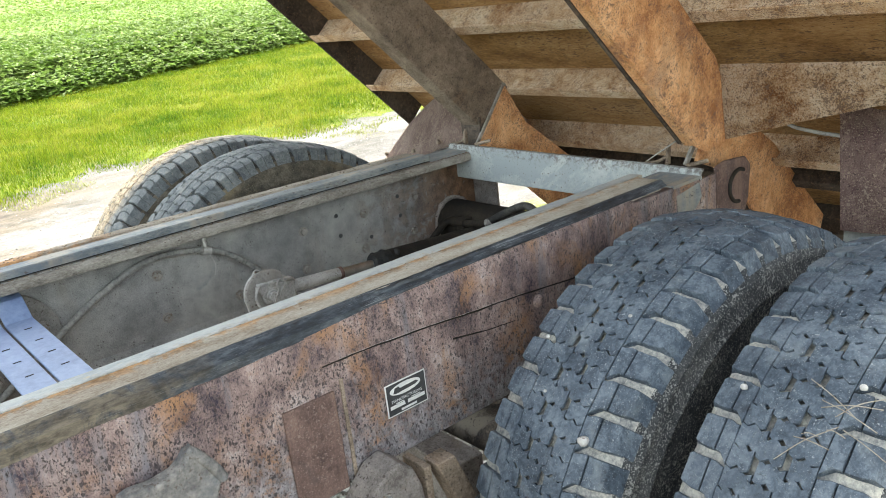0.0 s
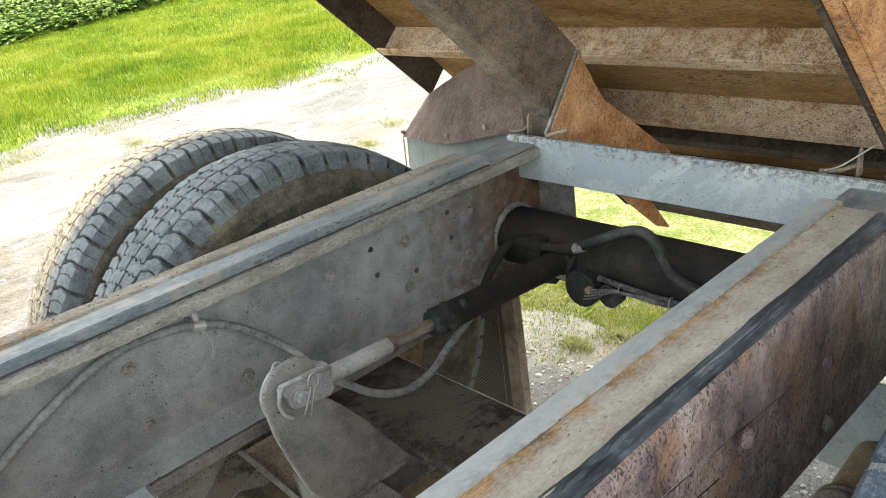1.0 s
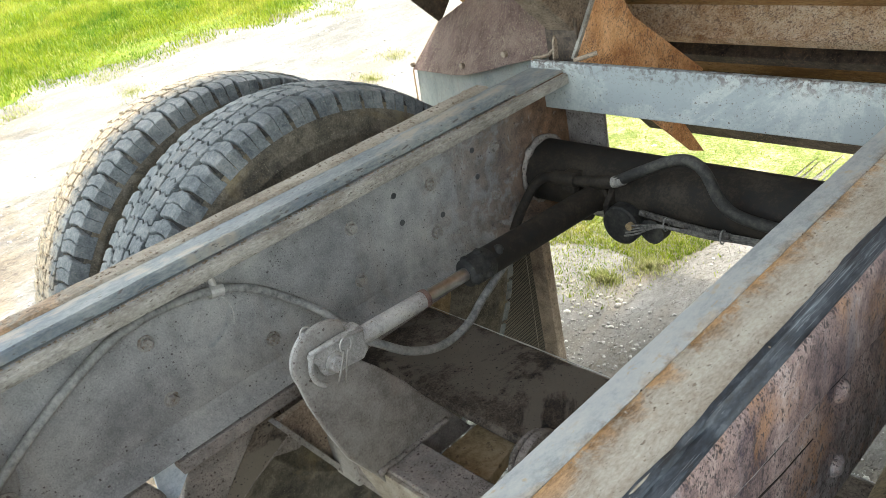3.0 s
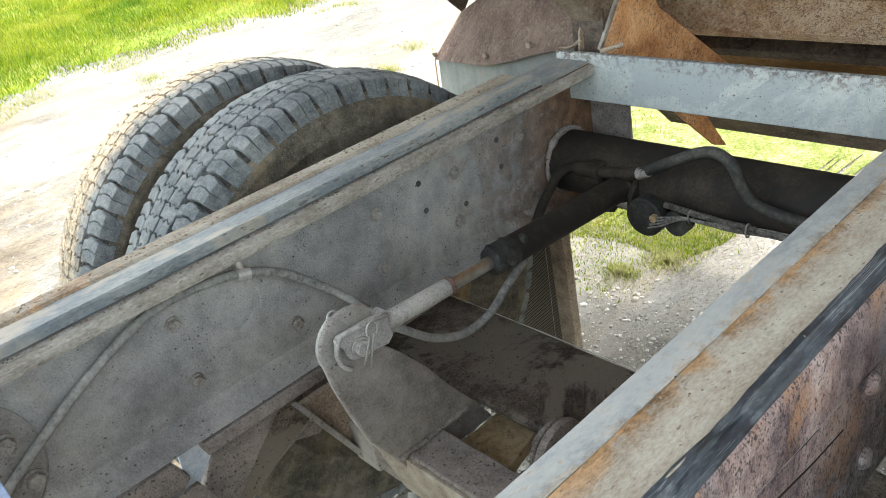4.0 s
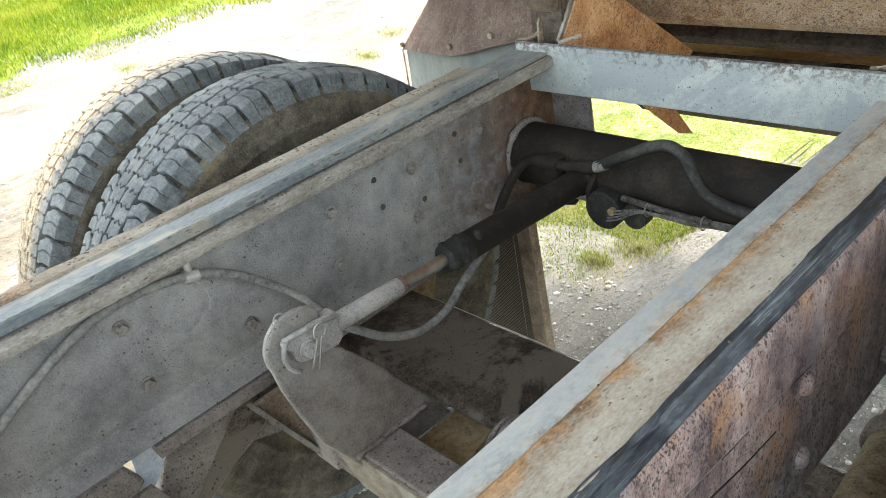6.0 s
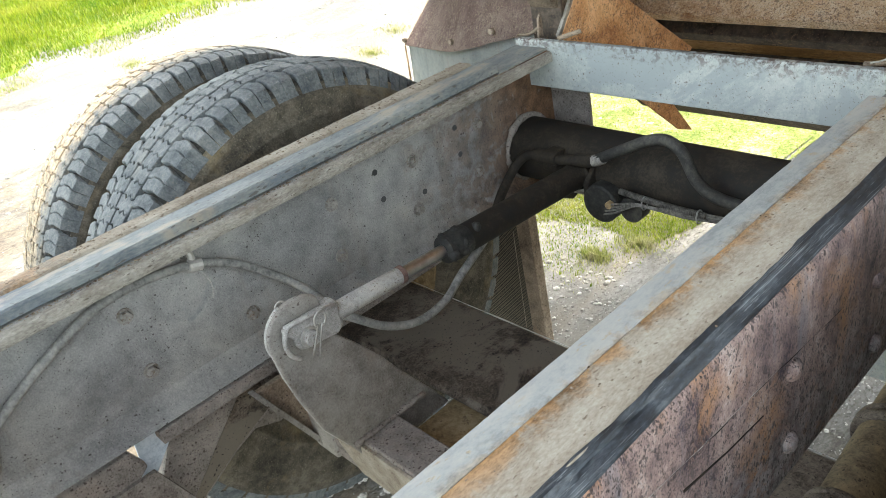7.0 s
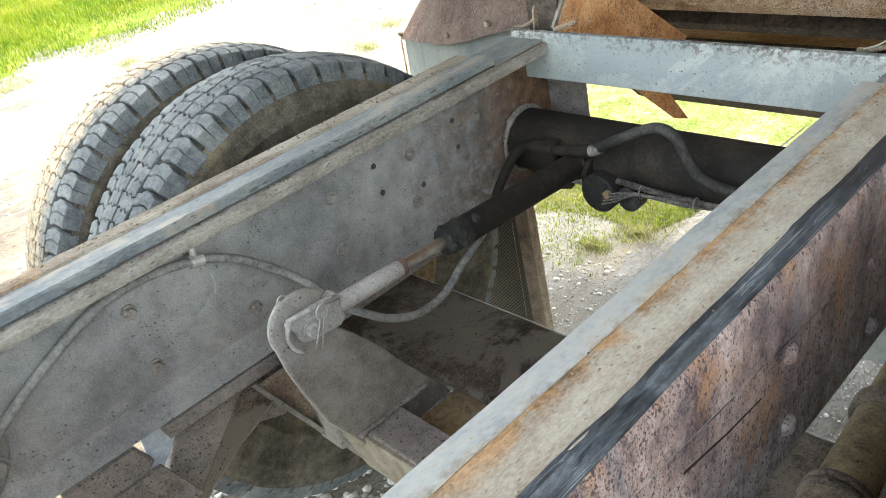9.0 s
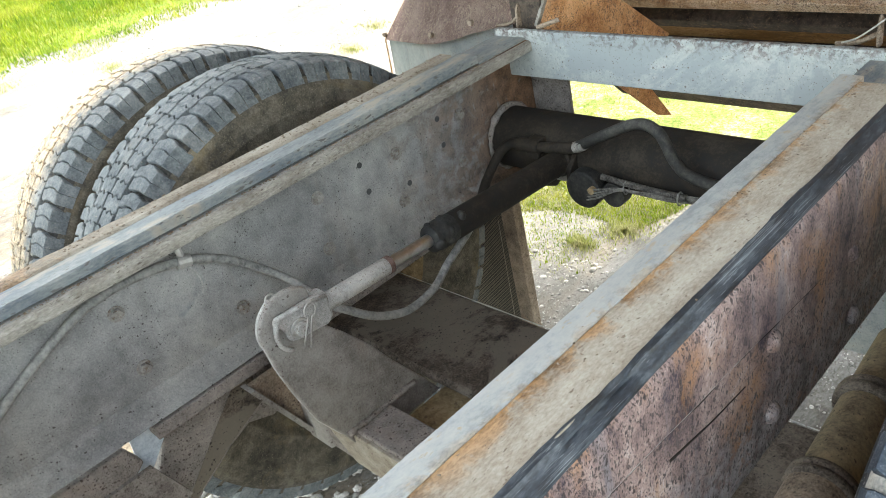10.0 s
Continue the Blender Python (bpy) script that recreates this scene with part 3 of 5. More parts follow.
def edge_guard(name, y0, y1, ring, mat, label, seed, nick=0.0):
    """A rounded strip along the rail's outer upper edge, dented and scraped. ring: (x, z below the cap)."""
    rnd = random.Random(seed)
    bm = bm_new()
    rows = []
    cuts = int((y1 - y0) / 0.016)
    for i in range(cuts + 1):
        y = y0 + (y1 - y0) * i / cuts
        d = rnd.uniform(-0.0006, 0.0006) - nick * (0.005 * math.exp(-((y - 1.165) / 0.014) ** 2) + 0.004 * math.exp(-((y - 1.10) / 0.018) ** 2))
        deep = nick * min(1.0, max(0.0, (1.22 - y) / 0.4))
        low = 0.0042 * noise.noise((y * 9, seed, 0.3)) + 0.0015 * noise.noise((y * 50, seed, 0.3)) - 0.016 * deep
        row = []
        for k, (x, z) in enumerate(ring):
            dx = d if k in (2, 3) else 0.0
            dz = d if k in (1, 2) else low if k in (5, 6) else 0.0
            ragged = (0.0034 * noise.noise((y * 9, seed, 5.0)) + 0.0016 * noise.noise((y * 47, seed, 5.0))) if k == 0 and nick else 0.0
            row.append(bm.verts.new((x + ragged + dx + deep * (0.0, 0.0, 0.001, 0.004, 0.0062, 0.0052, 0.0, 0.0)[k], y, CAP_TOP - z + dz)))
        rows.append(row)
    n = len(ring)
    for a, c in zip(rows, rows[1:]):
        for k in range(n):
            bm.faces.new((a[k], a[(k + 1) % n], c[(k + 1) % n], c[k]))
    bm.faces.new(rows[0])
    bm.faces.new(rows[-1][::-1])
    return part(name, bm, mat, rail_r, label, smooth=True)


edge_guard("edge_guard", Y0, 1.865, [(0.8455, -0.0004), (0.8520, 0.0010), (0.8550, 0.0055), (0.8600, 0.0085), (0.8632, 0.0115), (0.8642, 0.0140), (0.8600, 0.0150), (0.8430, 0.0230)],
           CAP_BLACK, "scraped black outer edge strip", 6, 1.0)

for x0, x1 in ((-0.03, 0.060), (0.752, 0.866)):
    bm = bm_new()
    box(bm, x0, x1, 1.89 if x0 > 0.5 else 1.847, 1.996, RAIL_TOP - 0.003, RAIL_TOP + 0.004)
    part("end_plate", bm, CAP_BLUE, rail_l if x0 < 0.5 else rail_r, "grey-blue painted end of the rail", bevel=0.001)

# bolts through the rail's web
for y, z in ((1.014, 0.973), (1.016, 0.862), (1.213, 0.857), (1.426, 0.970), (1.417, 0.864), (1.629, 0.968), (1.816, 0.972), (1.62, 0.865), (1.80, 0.87)):
    hex_bolt("bolt", rail_l, (0.0, y, z), (1, 0, 0))

# empty bolt holes through the web
for y, z in ((1.537, 0.985), (1.755, 0.988), (1.757, 0.928), (1.542, 0.925), (1.645, 0.893)):
    bm = bm_new()
    sweep(bm, [(-0.0005, y, z), (0.0006, y, z)], 0.0062, 14)
    part("bolt_hole", bm, DECAL_BLACK, rail_l, "dark empty bolt hole")

# ---- rear crossmember ----
bm = bm_new()
prism(bm, [(1.998, 0.99), (1.998, 1.094), (2.014, 1.094), (2.014, 1.086), (2.006, 1.086), (2.006, 0.99)], "x", -0.03, 0.8635)
part("rear_crossmember", bm, PAINT_LIGHT, chassis, "light grey-blue painted channel, speckled with rust", bevel=0.003)
bm = bm_new()
box(bm, -0.012, 0.103, 2.0625, 2.07, 0.70, 1.06)
part("corner_plate", bm, GREY_RUSTY, chassis)
bm = bm_new()
rod(bm, (0.0, 1.955, 0.863), (0.856, 1.955, 0.863), 0.068, 40)
part("cross_tube", bm, BLACK_PAINT, chassis, "thick black round cross tube", smooth=True)

# front crossmembers, pale blue, with small slots and a raised end on the far rail
for y0, z in ((0.655, 1.0), (0.595, 1.0)):
    bm = bm_new()
    t = 0.006
    line = [(0.002, z + 0.045), (0.055, z + 0.035), (0.105, z), (0.845, z)]
    prism(bm, line + [(x, h - t) for x, h in line[::-1]], "y", y0, y0 + 0.055)
    prism(bm, [(0.105, z - t), (0.845, z - t), (0.845, z - 0.06), (0.105, z - 0.06)], "y", y0 + 0.049, y0 + 0.055)
    bar = part("front_crossmember", bm, PAINT_BLUE, chassis, "pale blue painted angle bar with small slots", bevel=0.0015)
    for k in range(8):
        bm = bm_new()
        x = 0.17 + 0.085 * k
        box(bm, x, x + 0.003, y0 + 0.022, y0 + 0.036, z - 0.002, z + 0.0008)
        part("slot", bm, BLACK_PAINT, bar)

# ---- axle ----
axle = thing("drive_axle", "dark dirty axle beam between the dual wheels", "axle", pose(0, 0, 0))
bm = bm_new()
prism(bm, [(1.472, 0.572), (1.408, 0.641), (1.410, 0.648), (1.418, 0.652), (1.622, 0.652), (1.63, 0.645), (1.63, 0.572)], "x", -0.12, 0.976)
part("axle_beam", bm, BROWN_DIRT, axle, bevel=0.003)
bm = bm_new()
line = [Vector((-0.1 + 0.02 * k, 1.6285, 0.6505)) for k in range(50)]
sweep(bm, line, [0.0008 + 0.0012 * max(0.0, noise.noise((p.x * 8, 2.0, 6.0)) + 0.3) for p in line], 6)
part("worn_edge", bm, PALE_PLATE, axle, "bright worn rear edge", smooth=True, split=False)


# ---- wheels ----
def tyre_mesh():
    """The carcass as one turned form, with moulded rings on the sidewalls."""
    bm = bm_new()
    side = [(0.112, 0.503), (0.126, 0.492), (0.133, 0.472), (0.1372, 0.466), (0.1375, 0.460), (0.136, 0.455), (0.1405, 0.435), (0.1445, 0.431), (0.1445, 0.425), (0.142, 0.421),
            (0.144, 0.40), (0.142, 0.37), (0.1405, 0.352), (0.1425, 0.349), (0.1415, 0.344), (0.135, 0.34), (0.128, 0.325), (0.112, 0.298), (0.095, 0.290)]
    prof = [(-0.06, 0.5125), (0, 0.5155), (0.06, 0.5125)] + side + [(-x, r) for x, r in side[::-1]]
    return lathe(bm, prof, 96)


def tread_mesh(seed=0, pitch=52, worn=False):
    """Deep shoulder lugs with keyhole slots, and two middle rows of blocks cut by thin stepped grooves."""
    rnd = random.Random(seed)
    bm = bm_new()
    step = 2 * math.pi / pitch

    def crown(x):
        return 0.5265 - (1.05 if worn else 0.85) * x * x

    def put(x, a, r):
        return bm.verts.new((x, r * math.sin(a), r * math.cos(a)))

    def block(xs, first, last, depth, soft):
        """xs: places across the tyre; first, last: the angles of the block's two edges at each of them."""
        n = len(xs)
        lift = rnd.uniform(-0.0014, 0.0006) * (1.3 if worn else 1)
        tilt = rnd.uniform(-0.0010, 0.0010)
        way = 1 if xs[-1] > xs[0] else -1
        rings = []
        for level in range(3):
            d = (0.0, 0.0003, soft)[level]
            row = []
            for line, s in ((first, 1), (last, -1)):
                part_row = []
                for i in range(n):
                    x = xs[i] + way * (d if i == 0 else -d if i == n - 1 else 0)
                    a = line[i] + s * d / 0.525
                    r = crown(x) + lift + s * tilt - (depth, soft, 0)[level]
                    if level == 0 and abs(xs[i]) > 0.112:
                        x, r = math.copysign(0.1325, xs[i]), 0.478
                    part_row.append(put(x, a, r))
                row.append(part_row)
            rings.append(row)
        top = rings[2]
        for i in range(n - 1):
            bm.faces.new((top[0][i], top[0][i + 1], top[1][i + 1], top[1][i]))
        for low, high in zip(rings, rings[1:]):
            ring_low, ring_high = low[0] + low[1][::-1], high[0] + high[1][::-1]
            m = len(ring_low)
            for i in range(m):
                j = (i + 1) % m
                bm.faces.new((ring_low[i], ring_low[j], ring_high[j], ring_high[i]))

    if worn:
        for k in range(pitch):
            # middle band worn nearly smooth: three rows parted by hair-thin stepped cuts
            for row, turn in ((-1, 0.0), (0, 0.3), (1, 0.65)):
                for j in range(2):
                    x0 = 0.0395 * row - 0.0191 + (0.0 if row == -1 else 0.004 if j else -0.004)
                    x1 = 0.0395 * row + 0.0191 + (0.0 if row == 1 else 0.004 if j else -0.004)
                    xs = [x0 + (x1 - x0) * i / 4 for i in range(5)]
                    bend = [turn + v for v in (0.0, 0.07, -0.06, 0.05, -0.02)]
                    block(xs, [(k + 0.5 * j + v) * step + 0.00025 for v in bend], [(k + 0.5 * j + 0.5 + v) * step - 0.00025 for v in bend], 0.004, 0.0007)
            for s, shift in ((-1, 0.0), (1, 0.5)):
                # shoulder lugs between slanted slots, with a short cut along the row
                stair, slot = [0.20, 0.14, 0.05, 0.04, 0.0, 0.0], [0.004, 0.015, 0.022, 0.023, 0.027, 0.036]
                wob = rnd.uniform(-0.0012, 0.0012)
                for xs, part_of in (((0.0592, 0.066, 0.0745, 0.0835), (0, 1, 2, 3)), ((0.0853, 0.098, 0.1145, 0.1205), (3, 3, 4, 5))):
                    lo = [(k + shift + stair[q]) * step + slot[q] / 2 + wob for q in part_of]
                    hi = [(k + shift + 1 + stair[q]) * step - slot[q] / 2 + wob for q in part_of]
                    block([s * v for v in xs], lo, hi, 0.014, 0.0015)
        return bm
    for k in range(pitch):
        for s, shift in ((-1, 0.0), (1, 0.5)):
            a = (k + shift) * step
            # shoulder lug of two halves with a stepped cut between them
            stair = [0.00, 0.01, 0.10, 0.11, 0.04, 0.03]
            slot = [0.024, 0.013, 0.009, 0.010, 0.017, 0.024]
            cut = 0.0026
            for j in range(2):
                xs = [s * v for v in (0.0605 if j == 0 else 0.0565, 0.070, 0.079, 0.098, 0.1145, 0.1205)]
                lo = [a + (0.5 * j + st) * step + (g / 2 if j == 0 else cut / 2) for st, g in zip(stair, slot)]
                hi = [a + (0.5 * (j + 1) + st) * step - (cut / 2 if j == 0 else g / 2) for st, g in zip(stair, slot)]
                wob = rnd.uniform(-0.0012, 0.0012)
                block(xs, [v + wob for v in lo], [v + wob for v in hi], 0.014, 0.0024)
            # middle row of two halves, its edges stepping to and fro
            for j in range(2):
                b = k * step + (0.25 * s + 0.5 * j) * step
                inner = (0.0045 if j == 0 else -0.0035) if s > 0 else (0.0055 if j == 0 else -0.0025)
                outer = 0.0565 if j == 1 else 0.0535
                bend = [0.0, 0.05, -0.07, 0.06, -0.06, 0.0]
                xs = [s * (inner + 0.0014 + (outer - inner - 0.0014) * i / 5) for i in range(6)]
                g = (0.0042 if j == 0 else 0.0024)
                h = (0.0024 if j == 0 else 0.0042)
                wob = rnd.uniform(-0.0008, 0.0008)
                block(xs, [b + v * step + g / 2 + wob for v in bend], [b + (0.5 + v) * step - h / 2 + wob for v in bend], 0.012, 0.0016)
    return bm


def wheel(m, label, tread_mat, side_mat, tread_label, worn=False):
    w = thing("wheel", label, "wheel", m, group="dual wheels on the axle")
    tyre = part("tyre", tyre_mesh(), side_mat, w, "black rubber, dusty sidewall")
    tyre.data.materials.append(GROOVE_PALE if worn else GROOVE_DARK)
    for p in tyre.data.polygons:
        p.use_smooth = True
        if math.hypot(p.center.y, p.center.z) > 0.497:
            p.material_index = 1
    part("tread", tread_mesh(3, 58 if worn else 52, worn), tread_mat, tyre, tread_label)
    bm = bm_new()
    lathe(bm, [(-0.105, 0.288), (-0.105, 0.31), (-0.098, 0.312), (-0.09, 0.288), (0.09, 0.288), (0.098, 0.312), (0.105, 0.31), (0.105, 0.288),
               (0.09, 0.278), (0.03, 0.262), (0.024, 0.12), (0.012, 0.12), (0.018, 0.262), (-0.09, 0.278)], 64)
    part("rim", bm, OCHRE, w, "ochre painted steel rim", smooth=True)
    bm = bm_new()
    lathe(bm, [(-0.13, 0.05), (-0.13, 0.205), (-0.12, 0.212), (0.0, 0.212), (0.0, 0.05)], 48)
    part("hub", bm, BROWN_DIRT, w, "dirty brake drum and hub", smooth=True)
    return w


SMALLER = Matrix.Diagonal((0.84, 0.965, 0.965, 1.0))
NARROWER = Matrix.Diagonal((0.94, 1.0, 1.0, 1.0))
wheel(pose(-0.26, 1.486, AXLE_Z + 0.072, 7) @ SMALLER, "inner dual wheel with dusty worn tread beside the frame rail", TYRE_LIGHTENED, TYRE_SIDE, "dusty chunky tread blocks, lightened as if catching more light")
wheel(pose(-0.60, 1.486, AXLE_Z + 0.072, 31) @ SMALLER, "sunlit outer dual wheel with tan dust on its tread", TYRE_TAN, TYRE_SIDE, "chunky tread blocks, tan dust and sunlight in their colour")
right_in = wheel(pose(1.149, 1.56, AXLE_Z + 0.005, 3, 0, 180) @ NARROWER, "inner dual wheel with worn tread beside the rusted rail", TYRE, TYRE_SIDE_GREY, "worn chunky blue-grey tread blocks", True)
right_out = copy_thing(right_in, pose(1.470, 1.56, AXLE_Z + 0.005, 19, 0, 180) @ NARROWER)
right_out["label"] = "outer dual wheel with worn blue-grey tread blocks"

# ---- the raised dump box ----
TILT = Matrix(((1, 0, 0, MID), (0, -0.716, -0.698, 2.41), (0, 0.698, -0.716, 1.04), (0, 0, 0, 1)))
dump_box = thing("dump_box", "raised rusty steel dump box seen from beneath", "dump box", TILT)
HALF = 1.185
S0, S1 = -0.74, 3.7
bm = bm_new()
box(bm, -HALF, HALF, -0.45, S1, -0.108, -0.10)
# hidden rear tail, its width made up to set the ground shadow's edge
box(bm, -0.82, 0.82, S0, -0.45, -0.108, -0.10)
part("floor_sheet", bm, RUST_FLOOR, dump_box, "orange-brown rusted floor sheet, its rear tail shaped for shadow")
for i in range(13):
    s = -0.06 + 0.305 * i
    bm = bm_new()
    prism(bm, [(s - 0.006, -0.10), (s, -0.10), (s + 0.004, -0.006), (s + 0.03, -0.006), (s + 0.03, 0.0), (s - 0.006, 0.0)], "x", -HALF + 0.006, HALF - 0.006)
    part("cross_sill", bm, RUST_BOX, dump_box, bevel=0.002)
# rear sills coloured dark for the shade behind the crossmember
for s0, s1, n1 in ((-0.215, -0.175, -0.02), (-0.735, -0.45, 0.0)):
    bm = bm_new()
    w = HALF - 0.006 if s0 > -0.4 else 0.81
    box(bm, -w, w, s0, s1, -0.10, n1)
    part("rear_sill", bm, SILL_BROWN, dump_box, bevel=0.003)
# side sheets coloured dark for the shade of the deep hollow
for x in (-HALF, HALF - 0.006):
    bm = bm_new()
    box(bm, x, x + 0.006, 0.0, S1, -0.40, 0.0)
    part("side_sheet", bm, SILL_BROWN, dump_box, "brown side sheet, darkened as the shaded hollow")
# long beams beneath the sills
bm = bm_new()
prism(bm, [(-0.378 - 0.075, 0.17), (-0.378, 0.17), (-0.378, 0.002), (-0.386, 0.002), (-0.386, 0.162), (-0.453, 0.162)], "y", 0.29, S1)
part("long_beam", bm, RUST_DARK, dump_box, bevel=0.003)
bm = bm_new()
prism(bm, [(0.42, 0.002), (0.31, 0.050), (0.27, 0.130), (0.30, 0.185), (0.35, 0.20), (S1, 0.20), (S1, 0.002)], "x", 0.404, 0.412)
box(bm, 0.378, 0.404, 0.35, S1, 0.192, 0.20)
part("long_beam", bm, RUST_ORANGE, dump_box, "rust-orange beam cut to a slant at its end", bevel=0.003)
bm = bm_new()
prism(bm, [(0.368, 0.203), (0.3775, 0.203), (0.3775, 0.16), (0.372, 0.158), (0.367, 0.165)], "y", 0.36, S1)
part("beam_lip", bm, SILL_BROWN, dump_box, "dark flaking edge of the beam", bevel=0.002)
# hinge plates that reach down behind the crossmember
for x in (0.056, 2 * MID - 0.062):
    bm = bm_new()
    prism(bm, [(2.174, 1.247), (2.079, 1.09), (2.20, 1.04), (2.252, 1.0), (2.336, 0.903), (2.489, 0.805), (2.72, 0.70), (2.75, 0.778), (2.548, 0.964), (2.451, 1.057), (2.362, 1.115)] if x > 0.5 else [(2.174, 1.247), (2.045, 1.090), (2.07, 1.06), (2.291, 0.861), (2.47, 0.70), (2.527, 0.676), (2.437, 0.792), (2.54, 0.90), (2.253, 1.121)], "x", x, x + 0.008)
    ob = part("hinge_plate", bm, RUST_ORANGE, dump_box)
    ob.matrix_parent_inverse = TILT.inverted()

# pale edge bars on the hinge plates, and brackets at the hinge
for x in (0.052, 2 * MID - 0.066):
    bm = bm_new()
    prism(bm, [(2.182, 1.252), (2.174, 1.258), (2.035, 1.092), (2.045, 1.086)], "x", x + 0.002, x + 0.010)
    part("plate_edge", bm, FLANGE_DUST, dump_box, "pale plate edge").matrix_parent_inverse = TILT.inverted()
    bm = bm_new()
    prism(bm, [(2.026, 1.088), (2.030, 1.128), (2.038, 1.138), (2.044, 1.128), (2.042, 1.088)], "x", x - 0.042, x - 0.036)
    part("hinge_ear", bm, RUST_DARK, dump_box, bevel=0.002).matrix_parent_inverse = TILT.inverted()
    bm = bm_new()
    rod(bm, (x + 0.028, 2.012, 1.096), (x + 0.068, 2.040, 1.106), 0.005, 12)
    part("hinge_pin", bm, RUST_DARK, dump_box, smooth=True).matrix_parent_inverse = TILT.inverted()
    bm = bm_new()
    sweep(bm, smooth_line([(x - 0.105, 2.035, 1.088), (x - 0.07, 2.035, 1.093), (x - 0.035, 2.032, 1.112)], 4), 0.004, 8)
    part("hinge_strap", bm, RUST_DARK, dump_box, smooth=True).matrix_parent_inverse = TILT.inverted()
bm = bm_new()
box(bm, -0.03, 0.0555, 2.06, 2.068, 1.03, 1.17)
part("hinge_bracket", bm, SILL_BROWN, dump_box, "dark brown hinge bracket", bevel=0.002).matrix_parent_inverse = TILT.inverted()
# stiffening wing beside the rust-orange beam
bm = bm_new()
upper = [bm.verts.new(p) for p in ((0.414, 0.403, 0.006), (0.60, 0.404, 0.005), (0.80, 0.406, 0.004), (1.15, 0.41, 0.004))]
lower = [bm.verts.new(p) for p in ((0.418, 0.266, 0.125), (0.608, 0.306, 0.09), (0.781, 0.339, 0.061), (1.15, 0.396, 0.015))]
for k in range(3):
    bm.faces.new((upper[k], upper[k + 1], lower[k + 1], lower[k]))
bmesh.ops.solidify(bm, geom=bm.faces[:], thickness=0.005)
part("wing_plate", bm, RUST_BOX, dump_box, "pitted dusty brown stiffening plate")
bm = bm_new()
prism(bm, [(-0.44, 0.10), (-0.56, 0.17), (-0.72, 0.27), (-0.72, 0.28), (-0.44, 0.28)], "z", 0.002, 0.008)
part("wing_plate", bm, RUST_DARK, dump_box)

# ---- guard plates behind the tyres ----
def guard_plate(side):
    """A leaning plate with a wavy lower edge, lapped over a painted strip. rows: upper edge, lower edge, foot."""
    if side == 0:
        rows = [[(-0.02, 2.19, 1.252), (-0.18, 2.20, 1.24), (-0.40, 2.26, 1.18), (-0.757, 2.408, 1.045)],
                [(-0.02, 2.055, 1.085), (-0.18, 2.085, 1.047), (-0.40, 2.135, 0.989), (-0.80, 2.30, 0.922)],
                [(-0.02, 2.058, 0.80), (-0.18, 2.088, 0.78), (-0.40, 2.138, 0.76), (-0.84, 2.32, 0.72)]]
    else:
        rows = [[(1.07, 2.23, 1.21), (1.20, 2.25, 1.19), (1.40, 2.32, 1.12), (1.613, 2.408, 1.045)],
                [(1.10, 2.19, 0.93), (1.20, 2.20, 0.93), (1.40, 2.24, 0.93), (1.65, 2.30, 0.925)],
                [(1.10, 2.195, 0.72), (1.20, 2.205, 0.72), (1.40, 2.245, 0.72), (1.67, 2.32, 0.72)]]
    top, edge, foot = (smooth_line(r, 8) for r in rows)

    def sheet(a, c):
        bm = bm_new()
        va, vc = [bm.verts.new(p) for p in a], [bm.verts.new(p) for p in c]
        for k in range(len(a) - 1):
            bm.faces.new((va[k], va[k + 1], vc[k + 1], vc[k]))
        bmesh.ops.solidify(bm, geom=bm.faces[:], thickness=0.005)
        return bm
    worn = [p + Vector((0, 0, 0.003 * noise.noise((p.x * 14, side, 2.0)))) for p in edge]
    g = tagged(part("guard_plate", sheet(top, worn), RUST_PURPLE), "purple-brown rusted guard plate behind the tyres", "guard plate", group="guard plates")
    part("lower_strip", sheet([p + Vector((0, 0.018, 0.010)) for p in edge], [p + Vector((0, 0.014, 0)) for p in foot]), PAINT_DULL, g, "grey-blue painted lower strip")
    out = 1 if side else -1
    fold = [Vector((out * 0.004, 0.002, 0)), Vector((out * 0.030, 0.030, -0.006))]
    # sunlight on the fold is put into its lighter tan rust colour
    part("folded_side", sheet([Vector(r[3]) + fold[0] for r in rows], [Vector(r[3]) + fold[1] for r in rows]), RUST_BOX, g, "rusty folded side in a lighter tan for the sun on it")
    for k, t in ((3, 0.06), (2, 0.0), (1, 0.2)):
        p = Vector(rows[1][k]).lerp(Vector(rows[0][k]), 0.12) + Vector((0.05 * t * out, -0.004, 0))
        hex_bolt("bolt", g, p, (0, -1, 0.1), 0.008, 0.012, False, RUST_DARK)
    return g


guard_plate(0)
guard_plate(1)

# ---- the rusted rail's outer face ----
def angle_foot(y):
    """The height of the upper angle's lower edge, which sags towards the rear."""
    return 1.018 - 0.085 * max(0.0, y - 1.05) + 0.0035 * noise.noise((y * 7, 0.2, 4.0)) + 0.0012 * noise.noise((y * 40, 0.2, 4.0))


bm = bm_new()
rows = []
for k in range(121):
    y = Y0 + (1.74 - Y0) * k / 120
    z = angle_foot(y)
    rows.append([bm.verts.new(p) for p in ((0.8638, y, 1.0865), (0.8662, y, 1.0835), (0.8680, y, 1.076), (0.8684, y, z + 0.004), (0.8680, y, z + 0.001), (0.8642, y, z))])
for a, c in zip(rows, rows[1:]):
    for k in range(6):
        bm.faces.new((a[k], a[(k + 1) % 6], c[(k + 1) % 6], c[k]))
bm.faces.new(rows[0])
bm.faces.new(rows[-1][::-1])
part("upper_angle", bm, RUST_WEB, rail_r, "rusted upper angle with an open seam", smooth=True)
bm = bm_new()
rnd = random.Random(31)
line = [Vector((0.8682, 0.98 + 0.006 * k, angle_foot(0.98 + 0.006 * k) + 0.002)) for k in range(70)]
